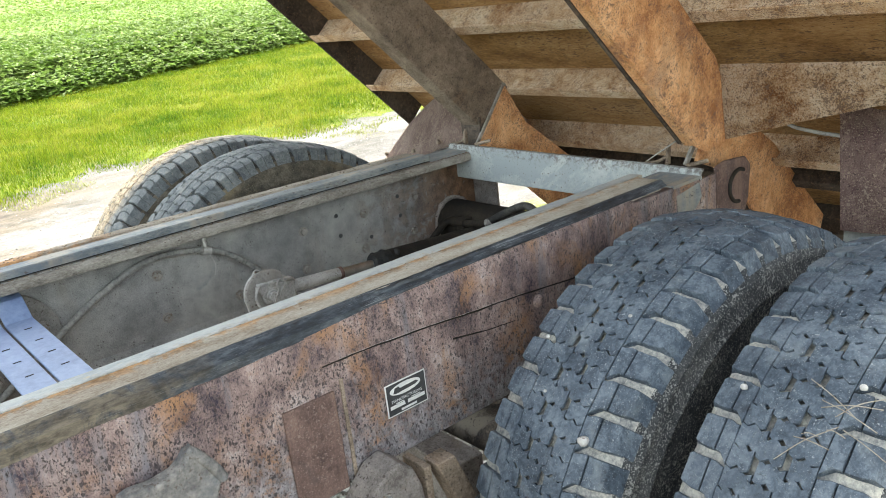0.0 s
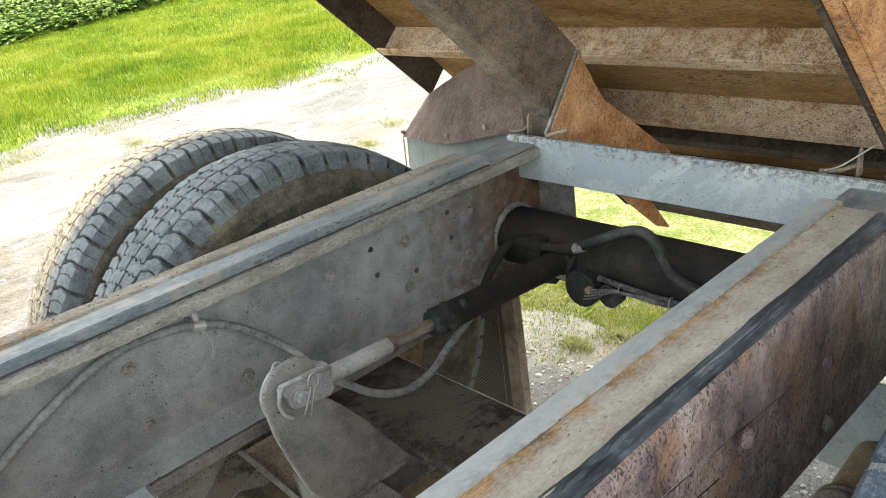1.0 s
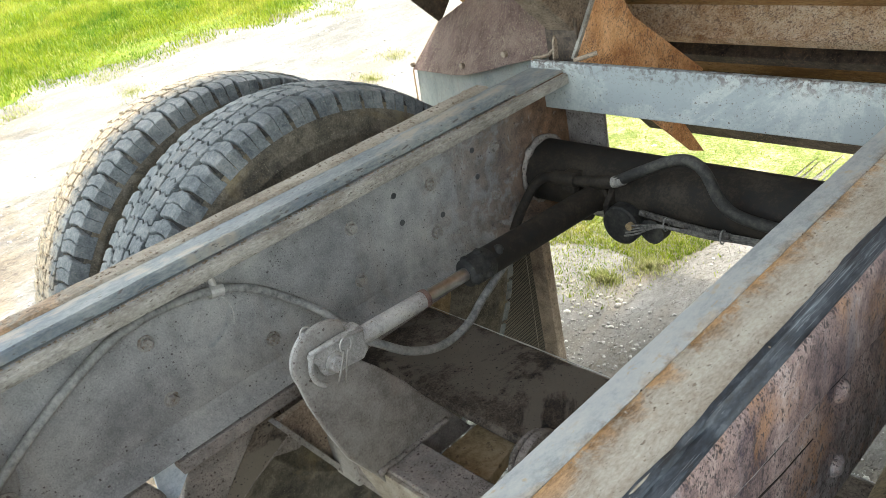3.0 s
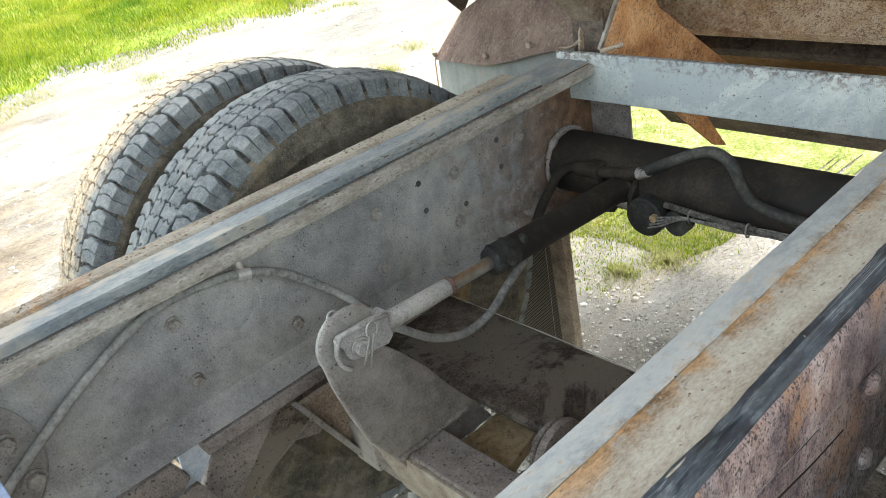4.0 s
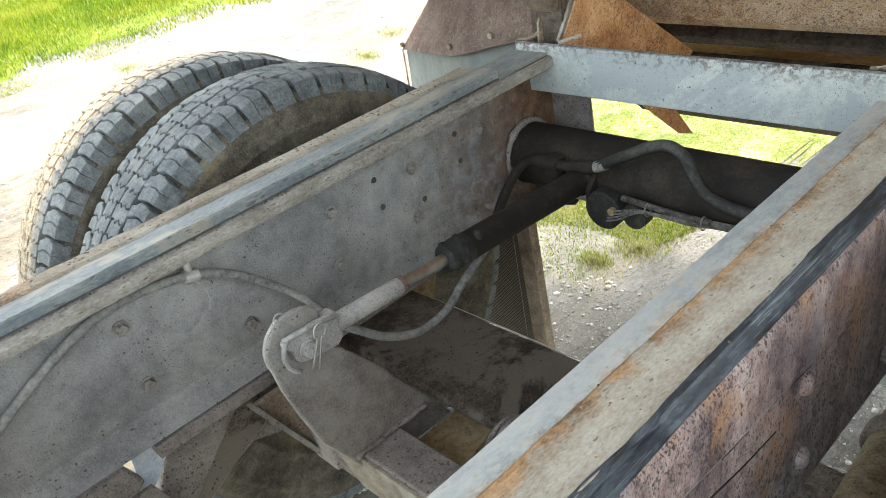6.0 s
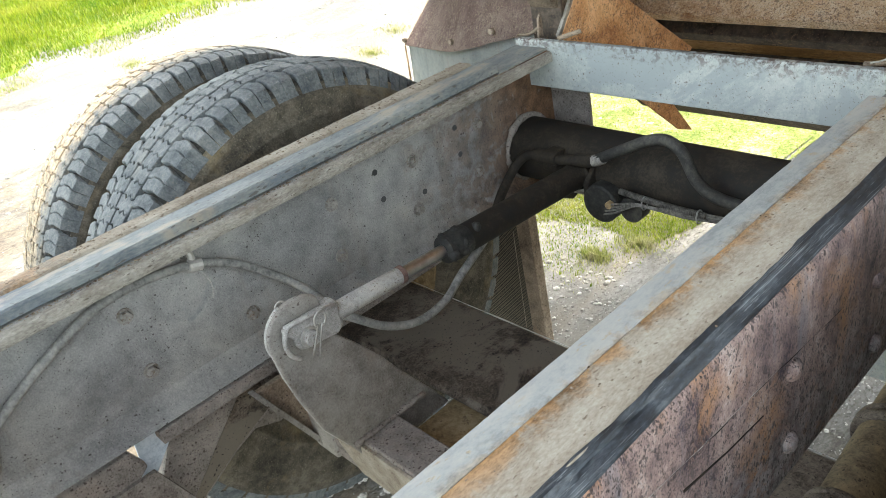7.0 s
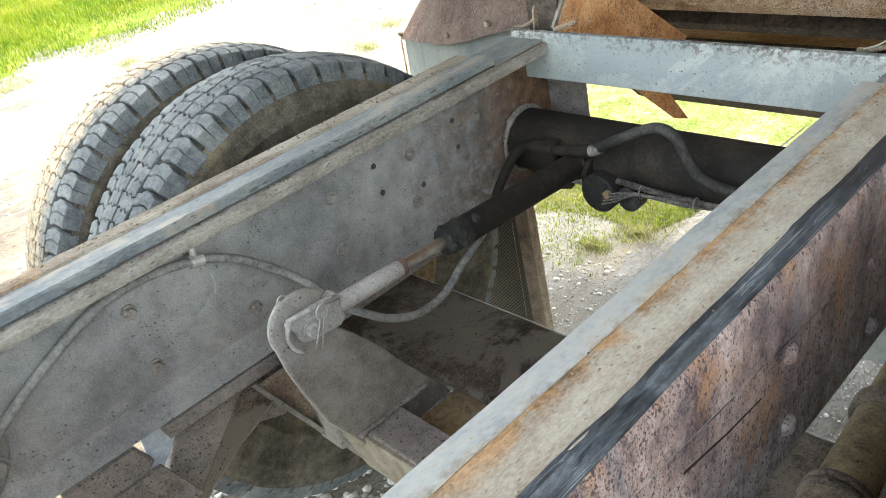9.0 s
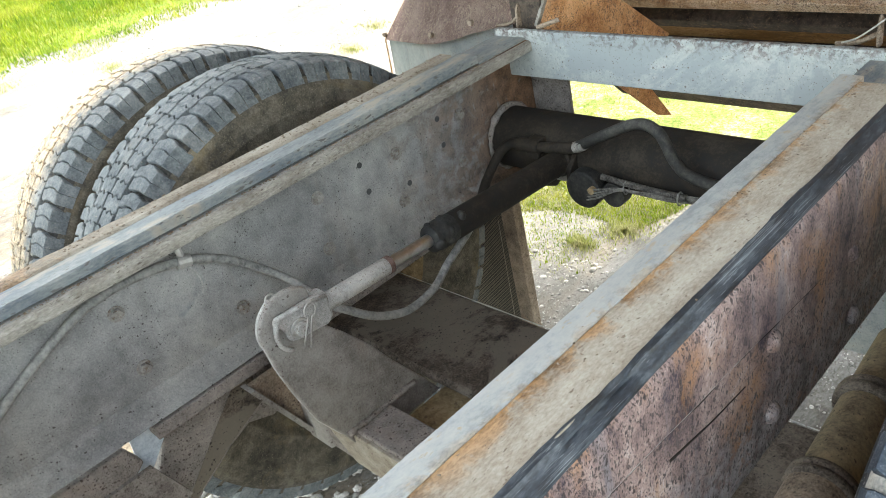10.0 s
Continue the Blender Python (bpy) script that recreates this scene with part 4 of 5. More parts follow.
sweep(bm, line, [0.0002 + 0.0007 * max(0.0, noise.noise((p.y * 30, 1.0, 8.0)) - 0.05) for p in line], 6)
part("bright_edge", bm, PALE_PLATE, rail_r, "bright worn edge of the angle", smooth=True, split=False)
bm = bm_new()
line = [Vector((0.8650, 0.95 + 0.012 * k, angle_foot(0.95 + 0.012 * k) - 0.0006)) for k in range(52)]
sweep(bm, line, [0.0024 + 0.0014 * noise.noise((p.y * 20, 3.0, 8.0)) for p in line], 6)
part("seam", bm, BLACK_PAINT, rail_r, "dark open seam")
for y0, y1, z0, z1, w in ((1.215, 1.30, 0.966, 0.951, 0.0034), (1.30, 1.37, 0.951, 0.944, 0.0018)):
    bm = bm_new()
    prism(bm, [(y0, z0), (y1, z1), (y1, z1 - w * 0.5), (y0, z0 - w)], "x", 0.8635, 0.8648)
    part("crack", bm, BLACK_PAINT, rail_r)
for y, z in ((1.436, 0.962), (1.432, 0.856), (1.668, 0.846), (1.213, 0.857), (1.014, 0.973), (0.72, 0.86), (1.66, 0.955)):
    bm = bm_new()
    sweep(bm, [(0.8635, y, z), (0.868, y, z), (0.872, y, z), (0.8735, y, z)], [0.015, 0.0135, 0.0095, 0.004], 16)
    part("rivet", bm, RUST_WEB, rail_r, smooth=True)
bm = bm_new()
box(bm, 0.8635, 0.869, 0.868, 0.962, 0.795, 0.972)
part("patch_plate", bm, RUST_PATCH, rail_r, "smooth brown welded patch plate", bevel=0.003)
bm = bm_new()
box(bm, 0.8635, 0.8665, 0.975, 0.981, 0.80, 0.985)
part("weld_seam", bm, RUST_DARK, rail_r)

# bent end of the rusted rail, with a hooked lug
bm = bm_new()
prism(bm, [(2.0625, 0.72), (2.0625, 1.085), (2.10, 1.092), (2.19, 1.085), (2.215, 1.06), (2.205, 0.98), (2.17, 0.90), (2.12, 0.72)], "x", 0.856, 0.866)
part("end_gusset", bm, RUST_PATCH, rail_r, "dark rusty gusset at the rail's end", bevel=0.003)
bm = bm_new()
arc = [(0.8685, 2.155 + 0.042 * math.cos(a), 1.02 + 0.040 * math.sin(a)) for a in [radians(60 + 15 * k) for k in range(15)]]
sweep(bm, arc, 0.005, 8)
part("hook_lug", bm, BLACK_PAINT, rail_r, smooth=True)
bm = bm_new()
prism(bm, [(1.905, 1.0), (1.90, 1.055), (1.99, 1.066), (2.0, 1.03), (1.96, 0.995)], "x", 0.8642, 0.8652)
part("paint_patch", bm, CAP_BLUE, rail_r, "blue-grey paint left on the rail's end")

# maker's plate: dark, with a pale oval, a line of lettering and pale bars
DY0, DY1, DZ0, DZ1 = 1.057, 1.143, 0.876, 0.936
bm = bm_new()
box(bm, 0.8640, 0.8655, DY0, DY1, DZ0, DZ1)
part("maker_plate", bm, DECAL_WHITE, rail_r, "white-edged maker's plate")
bm = bm_new()
box(bm, 0.8655, 0.8659, DY0 + 0.002, DY1 - 0.002, DZ0 + 0.002, DZ1 - 0.002)
part("plate_face", bm, DECAL_BLACK, rail_r, "black face of the maker's plate")
bm = bm_new()
prism(bm, [(1.0985 + 0.033 * math.cos(a), 0.9205 + 0.0105 * math.sin(a)) for a in [2 * math.pi * k / 28 for k in range(28)]], "x", 0.8659, 0.8663)
part("oval", bm, DECAL_WHITE, rail_r)
bm = bm_new()
prism(bm, [(1.072, 0.9165), (1.076, 0.925), (1.084, 0.9265), (1.087, 0.9225), (1.122, 0.9235), (1.126, 0.920), (1.120, 0.9175), (1.079, 0.915)], "x", 0.8663, 0.8666)
part("emblem", bm, DECAL_BLACK, rail_r)
word = bpy.data.curves.new("lettering", "FONT")
word.body, word.size, word.align_x, word.align_y, word.extrude = "MANUFACTURING", 0.0078, "CENTER", "CENTER", 0.0001
word.materials.append(DECAL_WHITE)
lettering = new("lettering", word)
lettering.matrix_world = Matrix(((0, 0, 1, 0.8662), (1, 0, 0, 1.0995), (0, 1, 0, 0.9025), (0, 0, 0, 1)))
lettering.parent = rail_r
for y0, y1, z0, z1 in ((1.063, 1.094, 0.889, 0.8955), (1.100, 1.137, 0.889, 0.8955), (1.075, 1.092, 0.8965, 0.898), (1.108, 1.128, 0.8965, 0.898), (1.085, 1.118, 0.8805, 0.8845)):
    bm = bm_new()
    box(bm, 0.8659, 0.8663, y0, y1, z0, z1)
    part("bar", bm, DECAL_WHITE, rail_r)

# cast brackets beneath the maker's plate
def flared_bracket():
    """A cast saddle with a thick rounded rim, its upper edge hollowed."""
    bm = bm_new()
    prism(bm, [(0.610, 0.975), (0.628, 0.978), (0.656, 0.975), (0.684, 0.979), (0.698, 0.988), (0.708, 1.0), (0.717, 0.998), (0.748, 0.945), (0.740, 0.926), (0.728, 0.90), (0.71, 0.86), (0.61, 0.86)],
          "x", 0.878, 0.905)
    ob = tagged(part("hanger_bracket", bm, CAST, None, bevel=0.007), "worn grey cast bracket with a thick rounded rim", "bracket")
    bm = bm_new()
    sweep(bm, smooth_line([(0.896, 0.708, 1.002), (0.9, 0.722, 0.985), (0.902, 0.737, 0.962), (0.9, 0.748, 0.938)], 4), 0.0085, 12)
    part("rim", bm, CAST, ob, smooth=True)
    bm = bm_new()
    box(bm, 0.8645, 0.88, 0.66, 0.72, 0.88, 0.94)
    part("lug", bm, RUST_DARK, ob, bevel=0.004)


flared_bracket()
bm = bm_new()
prism(bm, [(0.93, 0.70), (0.94, 0.775), (0.97, 0.81), (0.992, 0.830), (1.022, 0.836), (1.046, 0.815), (1.060, 0.775), (1.066, 0.70)], "x", 0.8685, 0.935)
spring_bracket = tagged(part("spring_bracket", bm, GREY_RUSTY, None, bevel=0.005), "dirty blue-grey spring bracket below the rail", "bracket")
hex_bolt("bolt", spring_bracket, (0.936, 0.985, 0.785), (1, 0, 0))
bm = bm_new()
box(bm, 0.866, 0.93, 1.0705, 1.085, 0.70, 0.80)
part("end_plate", bm, RUST_DARK, spring_bracket, "brown dusty end plate", bevel=0.003)
bm = bm_new()
prism(bm, [(1.09, 0.80), (1.13, 0.80), (1.20, 0.62), (1.16, 0.62)], "x", 0.90, 0.94)
tagged(part("strut", bm, RUST_DARK, None, bevel=0.003), "brown steel strut behind the spring bracket", "strut")

# ---- lift cylinder ----
P, E = Vector((0.2195, 1.184, 0.919)), Vector((0.205, 1.905, 0.864))
AX = (E - P).normalized()


def along(y):
    return P + AX * ((y - P.y) / AX.y)


cyl = thing("hydraulic_cylinder", "black hydraulic cylinder with a chrome rod beside the rail", "hydraulic cylinder", pose(0, 0, 0))
bm = bm_new()
sweep(bm, [along(1.525), along(1.87), along(1.875), along(1.905)], [0.027, 0.027, 0.031, 0.031], 32)
part("barrel", bm, BLACK_PAINT, cyl, smooth=True)
bm = bm_new()
sweep(bm, [along(1.492), along(1.496), along(1.512), along(1.516), along(1.54), along(1.548)], [0.020, 0.0255, 0.0265, 0.0282, 0.0285, 0.027], 28)
part("gland", bm, RUBBER_DARK, cyl, "black rubber-lined gland nut", smooth=True)
rnd = random.Random(23)
for k in range(9):
    bm = bm_new()
    y, turn = rnd.uniform(1.498, 1.57), rnd.uniform(-0.6, 3.7)
    bmesh.ops.create_icosphere(bm, subdivisions=2, radius=rnd.uniform(0.007, 0.012))
    for v in bm.verts:
        v.co *= 1.0 + 0.35 * noise.noise(v.co * 90 + Vector((k, 0, 0)))
        v.co += along(y) + Vector((math.cos(turn), 0, math.sin(turn))) * 0.022
    part("gunk", bm, RUBBER_DARK, cyl, "caked black grease", smooth=True, split=False)
bm = bm_new()
rod(bm, along(1.38), along(1.52), 0.0118, 24)
part("chrome_rod", bm, CHROME, cyl, "bright chrome rod", smooth=True)
bm = bm_new()
sweep(bm, [along(1.25), along(1.396), along(1.40)], [0.0155, 0.0150, 0.0125], 24)
part("rod_sleeve", bm, PALE_PLATE, cyl, "chalky pale grey sleeve", smooth=True)
bm = bm_new()
sweep(bm, [along(1.388), along(1.397)], 0.0160, 24)
part("seal_ring", bm, RUST_PATCH, cyl, smooth=True)


def clevis_outline():
    d, u = Vector((AX.y, AX.z)).normalized(), Vector((-AX.z, AX.y)).normalized()
    c = Vector((P.y, P.z))
    pts = [(0.066, 0.016), (0.062, 0.027), (0.052, 0.032), (0.030, 0.033), (-0.024, 0.031), (-0.034, 0.026), (-0.034, 0.016), (-0.026, 0.010), (-0.020, 0.002), (-0.018, -0.010),
           (-0.012, -0.019), (0.0, -0.023), (0.030, -0.024), (0.058, -0.026), (0.066, -0.018)]
    return [tuple(c + d * p + u * q) for p, q in pts]


for x0, x1 in ((0.229, 0.238), (0.200, 0.209)):
    bm = bm_new()
    prism(bm, clevis_outline(), "x", x0, x1)
    part("clevis", bm, PALE_PLATE, cyl, "chalky grey clevis cheek", bevel=0.003)
bm = bm_new()
box(bm, 0.204, 0.234, P.y + 0.048, P.y + 0.072, along(1.245).z - 0.023, along(1.245).z + 0.027)
part("clevis_bridge", bm, PALE_PLATE, cyl, bevel=0.006)
bm = bm_new()
sweep(bm, [(0.192, P.y + 0.006, P.z - 0.004), (0.249, P.y + 0.006, P.z - 0.004), (0.2505, P.y + 0.006, P.z - 0.004)], [0.0125, 0.0125, 0.0112], 22)
part("pin", bm, PALE_PLATE, cyl, "round clevis pin", smooth=True)
bm = bm_new()
prism(bm, [(P.y + 0.006 + 0.017 * math.cos(a), P.z - 0.004 + 0.017 * math.sin(a)) for a in [radians(15 * k) for k in range(24)]], "x", 0.2382, 0.2405)
part("pin_washer", bm, STEEL, cyl, "dull washer behind the pin", bevel=0.0008)
bm = bm_new()
sweep(bm, [(0.236, P.y + 0.003 + 0.038 * math.cos(a), P.z + 0.038 * math.sin(a)) for a in [radians(128 + 10 * k) for k in range(12)]], 0.0042, 8)
part("retainer_lip", bm, PALE_PLATE, cyl, "curved lip beside the pin", smooth=True, split=False)
bm = bm_new()
sweep(bm, [(0.237, P.y - 0.029, P.z + 0.032), (0.238, P.y + 0.02, P.z + 0.028), (0.238, P.y + 0.066, P.z + 0.020)], 0.0038, 8)
part("retainer_lip", bm, PALE_PLATE, cyl, smooth=True, split=False)


def ring_pin(name, centre, r, lean, tails):
    """A wire loop with two tails, as a split pin."""
    c = Vector(centre)
    side, up = Vector((0, math.cos(lean), math.sin(lean))), Vector((0, -math.sin(lean), math.cos(lean)))
    pts = [c - up * (r + tails) + side * 0.002]
    for k in range(13):
        a = radians(-70 + 320 * k / 12)
        pts.append(c + side * r * math.cos(a) * 0.8 + up * r * math.sin(a))
    pts.append(c - up * (r + tails * 0.9) - side * 0.010)
    bm = bm_new()
    sweep(bm, smooth_line(pts, 3), 0.0016, 8)
    return part(name, bm, WIRE, cyl, "bent wire split pin", smooth=True, split=False)


ring_pin("split_pin", (0.2525, P.y + 0.024, P.z + 0.022), 0.013, -0.35, 0.048)
ring_pin("split_pin", (0.212, P.y - 0.012, P.z + 0.048), 0.0125, 0.1, 0.014)

# ---- lever on its cross shaft ----
lever = thing("lever_arm", "grey steel lever plate welded on a cross shaft", "lever", pose(0, 0, 0))
arc = [(P.y + 0.004 + 0.059 * math.cos(a), P.z + 0.002 + 0.055 * math.sin(a)) for a in [radians(200 - 11 * k) for k in range(15)]]
bm = bm_new()
prism(bm, arc + [(1.240, 0.880), (1.270, 0.845), (1.310, 0.790), (1.342, 0.735), (1.394, 0.657), (1.425, 0.605), (1.235, 0.605), (1.205, 0.668), (1.172, 0.726), (1.150, 0.802), (1.137, 0.862)], "x", 0.2115, 0.2235)
part("plate", bm, GREY_PLATE, lever, bevel=0.003)
bm = bm_new()
sweep(bm, [(0.2135, y + 0.002, z) for y, z in [(1.205, 0.668), (1.172, 0.726), (1.150, 0.802), (1.137, 0.862)] + arc[:9]], 0.0035, 8)
part("worn_edge", bm, PALE_PLATE, lever, "pale worn edge of the plate", smooth=True, split=False)
bm = bm_new()
box(bm, 0.10, 0.80, 1.228, 1.308, 0.565, 0.661)
part("cross_shaft", bm, GREY_RUSTY, lever, "speckled grey-brown square shaft", bevel=0.004)
bm = bm_new()
rnd = random.Random(14)
bead = [Vector((0.2255, 1.212 + 0.010 * k, 0.664 + rnd.uniform(-0.002, 0.002))) for k in range(17)]
sweep(bm, bead, [rnd.uniform(0.004, 0.0075) for _ in bead], 8)
part("weld_bead", bm, GREY_RUSTY, lever, "lumpy weld along the plate's foot", smooth=True, split=False)
bm = bm_new()
prism(bm, [(0.13, 0.640), (0.205, 0.655), (0.52, 0.655), (0.52, 0.575), (0.20, 0.575)], "y", 1.221, 1.2275)
part("face_plate", bm, CAP_TAN, lever, "dusty tan face plate", bevel=0.001)
bm = bm_new()
prism(bm, [(0.22, 1.31), (0.335, 1.31), (0.335, 1.35), (0.315, 1.44), (0.22, 1.44)], "z", 0.575, 0.60)
part("shelf_plate", bm, OCHRE, lever, "ochre dusty shelf plate", bevel=0.002)

# stub shaft with a round flange
stub = thing("stub_shaft", "grey round flange on a dark stub shaft", "shaft", pose(0, 0, 0))
bm = bm_new()
sweep(bm, [(0.408, 1.395, 0.642), (0.410, 1.395, 0.642), (0.424, 1.395, 0.642), (0.426, 1.395, 0.642)], [0.057, 0.060, 0.060, 0.057], 40)
part("flange", bm, GREY_RUSTY, stub, smooth=True)
bm = bm_new()
sweep(bm, [(0.38, 1.395, 0.642), (0.50, 1.395, 0.642), (0.50, 1.395, 0.642), (0.80, 1.395, 0.642)], [0.036, 0.036, 0.045, 0.045], 28)
part("shaft", bm, BROWN_DIRT, stub, smooth=True)
bm = bm_new()
sweep(bm, [Vector((0.398, 1.395 + 0.050 * math.cos(a), 0.642 + 0.050 * math.sin(a))) for a in [radians(20 + 15 * k) for k in range(16)]], 0.005, 10)
part("ring", bm, GREY_RUSTY, stub, smooth=True)

# ---- hanger and arm below the grey rail ----
bm = bm_new()
prism(bm, [(1.142, 0.746), (1.32, 0.746), (1.34, 0.62), (1.26, 0.55), (1.235, 0.56)], "x", 0.045, 0.057)
hang = tagged(part("rail_hanger", bm, RUST_DARK, None, bevel=0.002), "pitted dark brown hanger plate beneath the rail", "bracket")
bm = bm_new()
prism(bm, [(1.136, 0.746), (1.146, 0.746), (1.241, 0.556), (1.232, 0.552)], "x", 0.04, 0.075)
part("edge_flange", bm, GREY_PLATE, hang)
bm = bm_new()
box(bm, 0.05, 0.12, 1.222, 1.312, 0.56, 0.655)
part("shaft_collar", bm, GREY_PLATE, hang, "grey collar block", bevel=0.006)
bm = bm_new()
prism(bm, [(1.195, 0.755), (1.005, 0.755), (0.985, 0.69), (0.925, 0.58), (0.95, 0.50), (1.02, 0.555), (1.10, 0.60), (1.20, 0.64)], "x", -0.075, -0.02)
arm = tagged(part("suspension_beam", bm, GREY_RUSTY, None, bevel=0.006), "pitted dark brown suspension beam beneath the rail", "suspension beam")
# thin darker brown strip over the beam's lower side
bm = bm_new()
prism(bm, [(1.185, 0.725), (1.15, 0.72), (1.08, 0.655), (0.98, 0.555), (0.965, 0.525), (1.02, 0.565), (1.10, 0.61), (1.19, 0.65)], "x", -0.0195, -0.017)
part("scuffed_face", bm, BROWN_DIRT, arm, "dark brown stretch of the beam", bevel=0.001)
bm = bm_new()
prism(bm, [(1.10, 0.70), (1.30, 0.70), (1.32, 0.60), (1.22, 0.555), (1.13, 0.59)], "x", -0.085, -0.077)
part("side_plate", bm, GREY_RUSTY, arm)
bm = bm_new()
prism(bm, [(0.80, 0.755), (0.925, 0.755), (0.945, 0.712), (0.88, 0.66), (0.80, 0.66)], "x", -0.012, 0.012)
blk = tagged(part("step_bracket", bm, GREY_RUSTY, None, bevel=0.004), "grey-brown folded bracket beneath the rail", "bracket")
bm = bm_new()
prism(bm, [(0.86, 0.70), (0.95, 0.70), (0.99, 0.60), (0.90, 0.58)], "x", 0.012, 0.02)
part("side_plate", bm, GREY_RUSTY, blk)
bm = bm_new()
prism(bm, [(0.945, 0.765), (0.985, 0.765), (1.003, 0.722), (0.940, 0.655), (0.922, 0.695), (0.940, 0.702)], "x", -0.017, -0.010)
tagged(part("blue_plate", bm, BLUE_PALE, None, bevel=0.001), "small blue painted plate under the rail, lightened as if sky-lit", "plate")
bm = bm_new()
sweep(bm, [(0.001, 0.655, 0.915), (0.004, 0.655, 0.915), (0.006, 0.655, 0.915)], [0.127, 0.127, 0.123], 44)
part("round_plate", bm, GREY_DUSTY, rail_l, "round grey reinforcing disc")
for y, z in ((0.738, 0.937), (0.75, 0.862), (0.60, 0.93), (0.62, 0.85)):
    hex_bolt("bolt", rail_l, (0.006, y, z), (1, 0, 0), 0.014)

# tubes beside the far face of the rusted rail
tube = thing("torque_tube", "tan dusty steel tube with dark collars", "tube", pose(0, 0, 0))
TUBE_A, TUBE_B = Vector((0.895, 1.43, 0.648)), Vector((0.870, 1.88, 0.643))


def on_tube(y):
    return TUBE_A.lerp(TUBE_B, (y - TUBE_A.y) / (TUBE_B.y - TUBE_A.y))


bm = bm_new()
rod(bm, TUBE_A, TUBE_B, 0.040, 32)
part("tube", bm, TUBE_BROWN, tube, smooth=True)
for y in (1.525, 1.72):
    bm = bm_new()
    sweep(bm, [on_tube(y - 0.016), on_tube(y - 0.013), on_tube(y - 0.002), on_tube(y), on_tube(y + 0.002), on_tube(y + 0.013), on_tube(y + 0.016)], [0.045, 0.050, 0.051, 0.047, 0.051, 0.050, 0.045], 32)
    part("collar", bm, BROWN_DIRT, tube, "dusty dark rubber collar", smooth=True, split=False)
bm = bm_new()
sweep(bm, [on_tube(1.43), on_tube(1.44), on_tube(1.51)], [0.042, 0.046, 0.046], 28)
part("sleeve", bm, RUST_DARK, tube, "worn brown sleeve", smooth=True)
bm = bm_new()
box(bm, 0.69, 0.96, 2.08, 2.088, 0.432, 0.66)
hitch = tagged(part("rear_plate", bm, PAINT_DULL, None, bevel=0.002), "pale grey painted plate below the frame's rear", "plate")
bm = bm_new()
box(bm, 0.84, 0.90, 2.05, 2.0795, 0.60, 0.79)
part("bracket", bm, RUST_DARK, hitch, bevel=0.002)

# ---- hoses ----
def hose(name, label, points, r, mat, steps=8):
    bm = bm_new()
    sweep(bm, smooth_line(points, steps), r, 12)
    return tagged(part(name, bm, mat, None, smooth=True), label, "hose")


web_hose = hose("brake_hose", "dusty grey rubber hose clipped along the rail",
                [(0.016, 0.60, 0.80), (0.016, 0.70, 0.868), (0.018, 0.785, 0.925), (0.02, 0.86, 0.970), (0.02, 0.944, 1.008), (0.022, 0.996, 1.022), (0.022, 1.061, 1.022), (0.022, 1.14, 1.006),
                 (0.022, 1.20, 0.975), (0.026, 1.25, 0.93), (0.04, 1.285, 0.893), (0.08, 1.30, 0.87), (0.15, 1.29, 0.868), (0.19, 1.30, 0.862), (0.20, 1.351, 0.817), (0.20, 1.417, 0.786),
                 (0.20, 1.484, 0.790), (0.20, 1.53, 0.817), (0.203, 1.569, 0.84), (0.205, 1.60, 0.858)], 0.0075, RUBBER)
bm = bm_new()
sweep(bm, [(0.022, 1.128, 1.008), (0.022, 1.150, 1.002)], 0.0115, 12)
sweep(bm, [(0.022, 1.139, 1.012), (0.018, 1.139, 1.045)], 0.006, 8)
part("hose_clip", bm, STEEL, web_hose, "grey cable clip")
bm = bm_new()
sweep(bm, smooth_line([(0.030, 1.139, 1.0), (0.032, 1.147, 0.985), (0.030, 1.152, 0.962), (0.031, 1.146, 0.94)], 4), 0.0016, 6)
part("tie_tail", bm, PALE_PLATE, web_hose, "loose pale cable-tie tail")
rear_hose = hose("hydraulic_hose", "dark blue-grey hydraulic hose looped over the cross tube",
                 [(0.22, 1.868, 0.905), (0.26, 1.866, 0.913), (0.33, 1.868, 0.948), (0.405, 1.872, 0.980), (0.452, 1.868, 0.970), (0.487, 1.862, 0.918), (0.524, 1.86, 0.896), (0.60, 1.862, 0.885), (0.72, 1.87, 0.87)],
                 0.0108, RUBBER_DARK)
bm = bm_new()
sweep(bm, [(0.105, 1.872, 0.895), (0.165, 1.870, 0.897), (0.167, 1.870, 0.897), (0.215, 1.869, 0.903), (0.216, 1.869, 0.903), (0.262, 1.866, 0.913)],
      [0.0145, 0.0145, 0.0105, 0.0105, 0.0128, 0.0125], 16)
part("crimp", bm, BLACK_PAINT, rear_hose, "dark crimped hose end", smooth=True)
bm = bm_new()
sweep(bm, [(0.258, 1.866, 0.9125), (0.271, 1.866, 0.9165), (0.285, 1.866, 0.923)], [0.0118, 0.0118, 0.0112], 14)
part("hose_sleeve", bm, CAST, rear_hose, "dusty pale start of the hose", smooth=True)
bm = bm_new()
sweep(bm, smooth_line([(0.05, 1.785, 0.795), (0.05, 1.815, 0.828), (0.055, 1.86, 0.868), (0.08, 1.872, 0.89), (0.11, 1.872, 0.895)], 5), 0.0105, 12)
part("elbow", bm, BLACK_PAINT, rear_hose, smooth=True)
bm = bm_new()
box(bm, 0.125, 0.160, 1.866, 1.905, 0.866, 0.908)
part("fitting", bm, BLACK_PAINT, rear_hose, bevel=0.005)

# cylinder mount, valve canister and loom beneath the cross tube
mount = thing("cylinder_mount", "black welded lugs holding the cylinder on the tube", "bracket", pose(0, 0, 0))
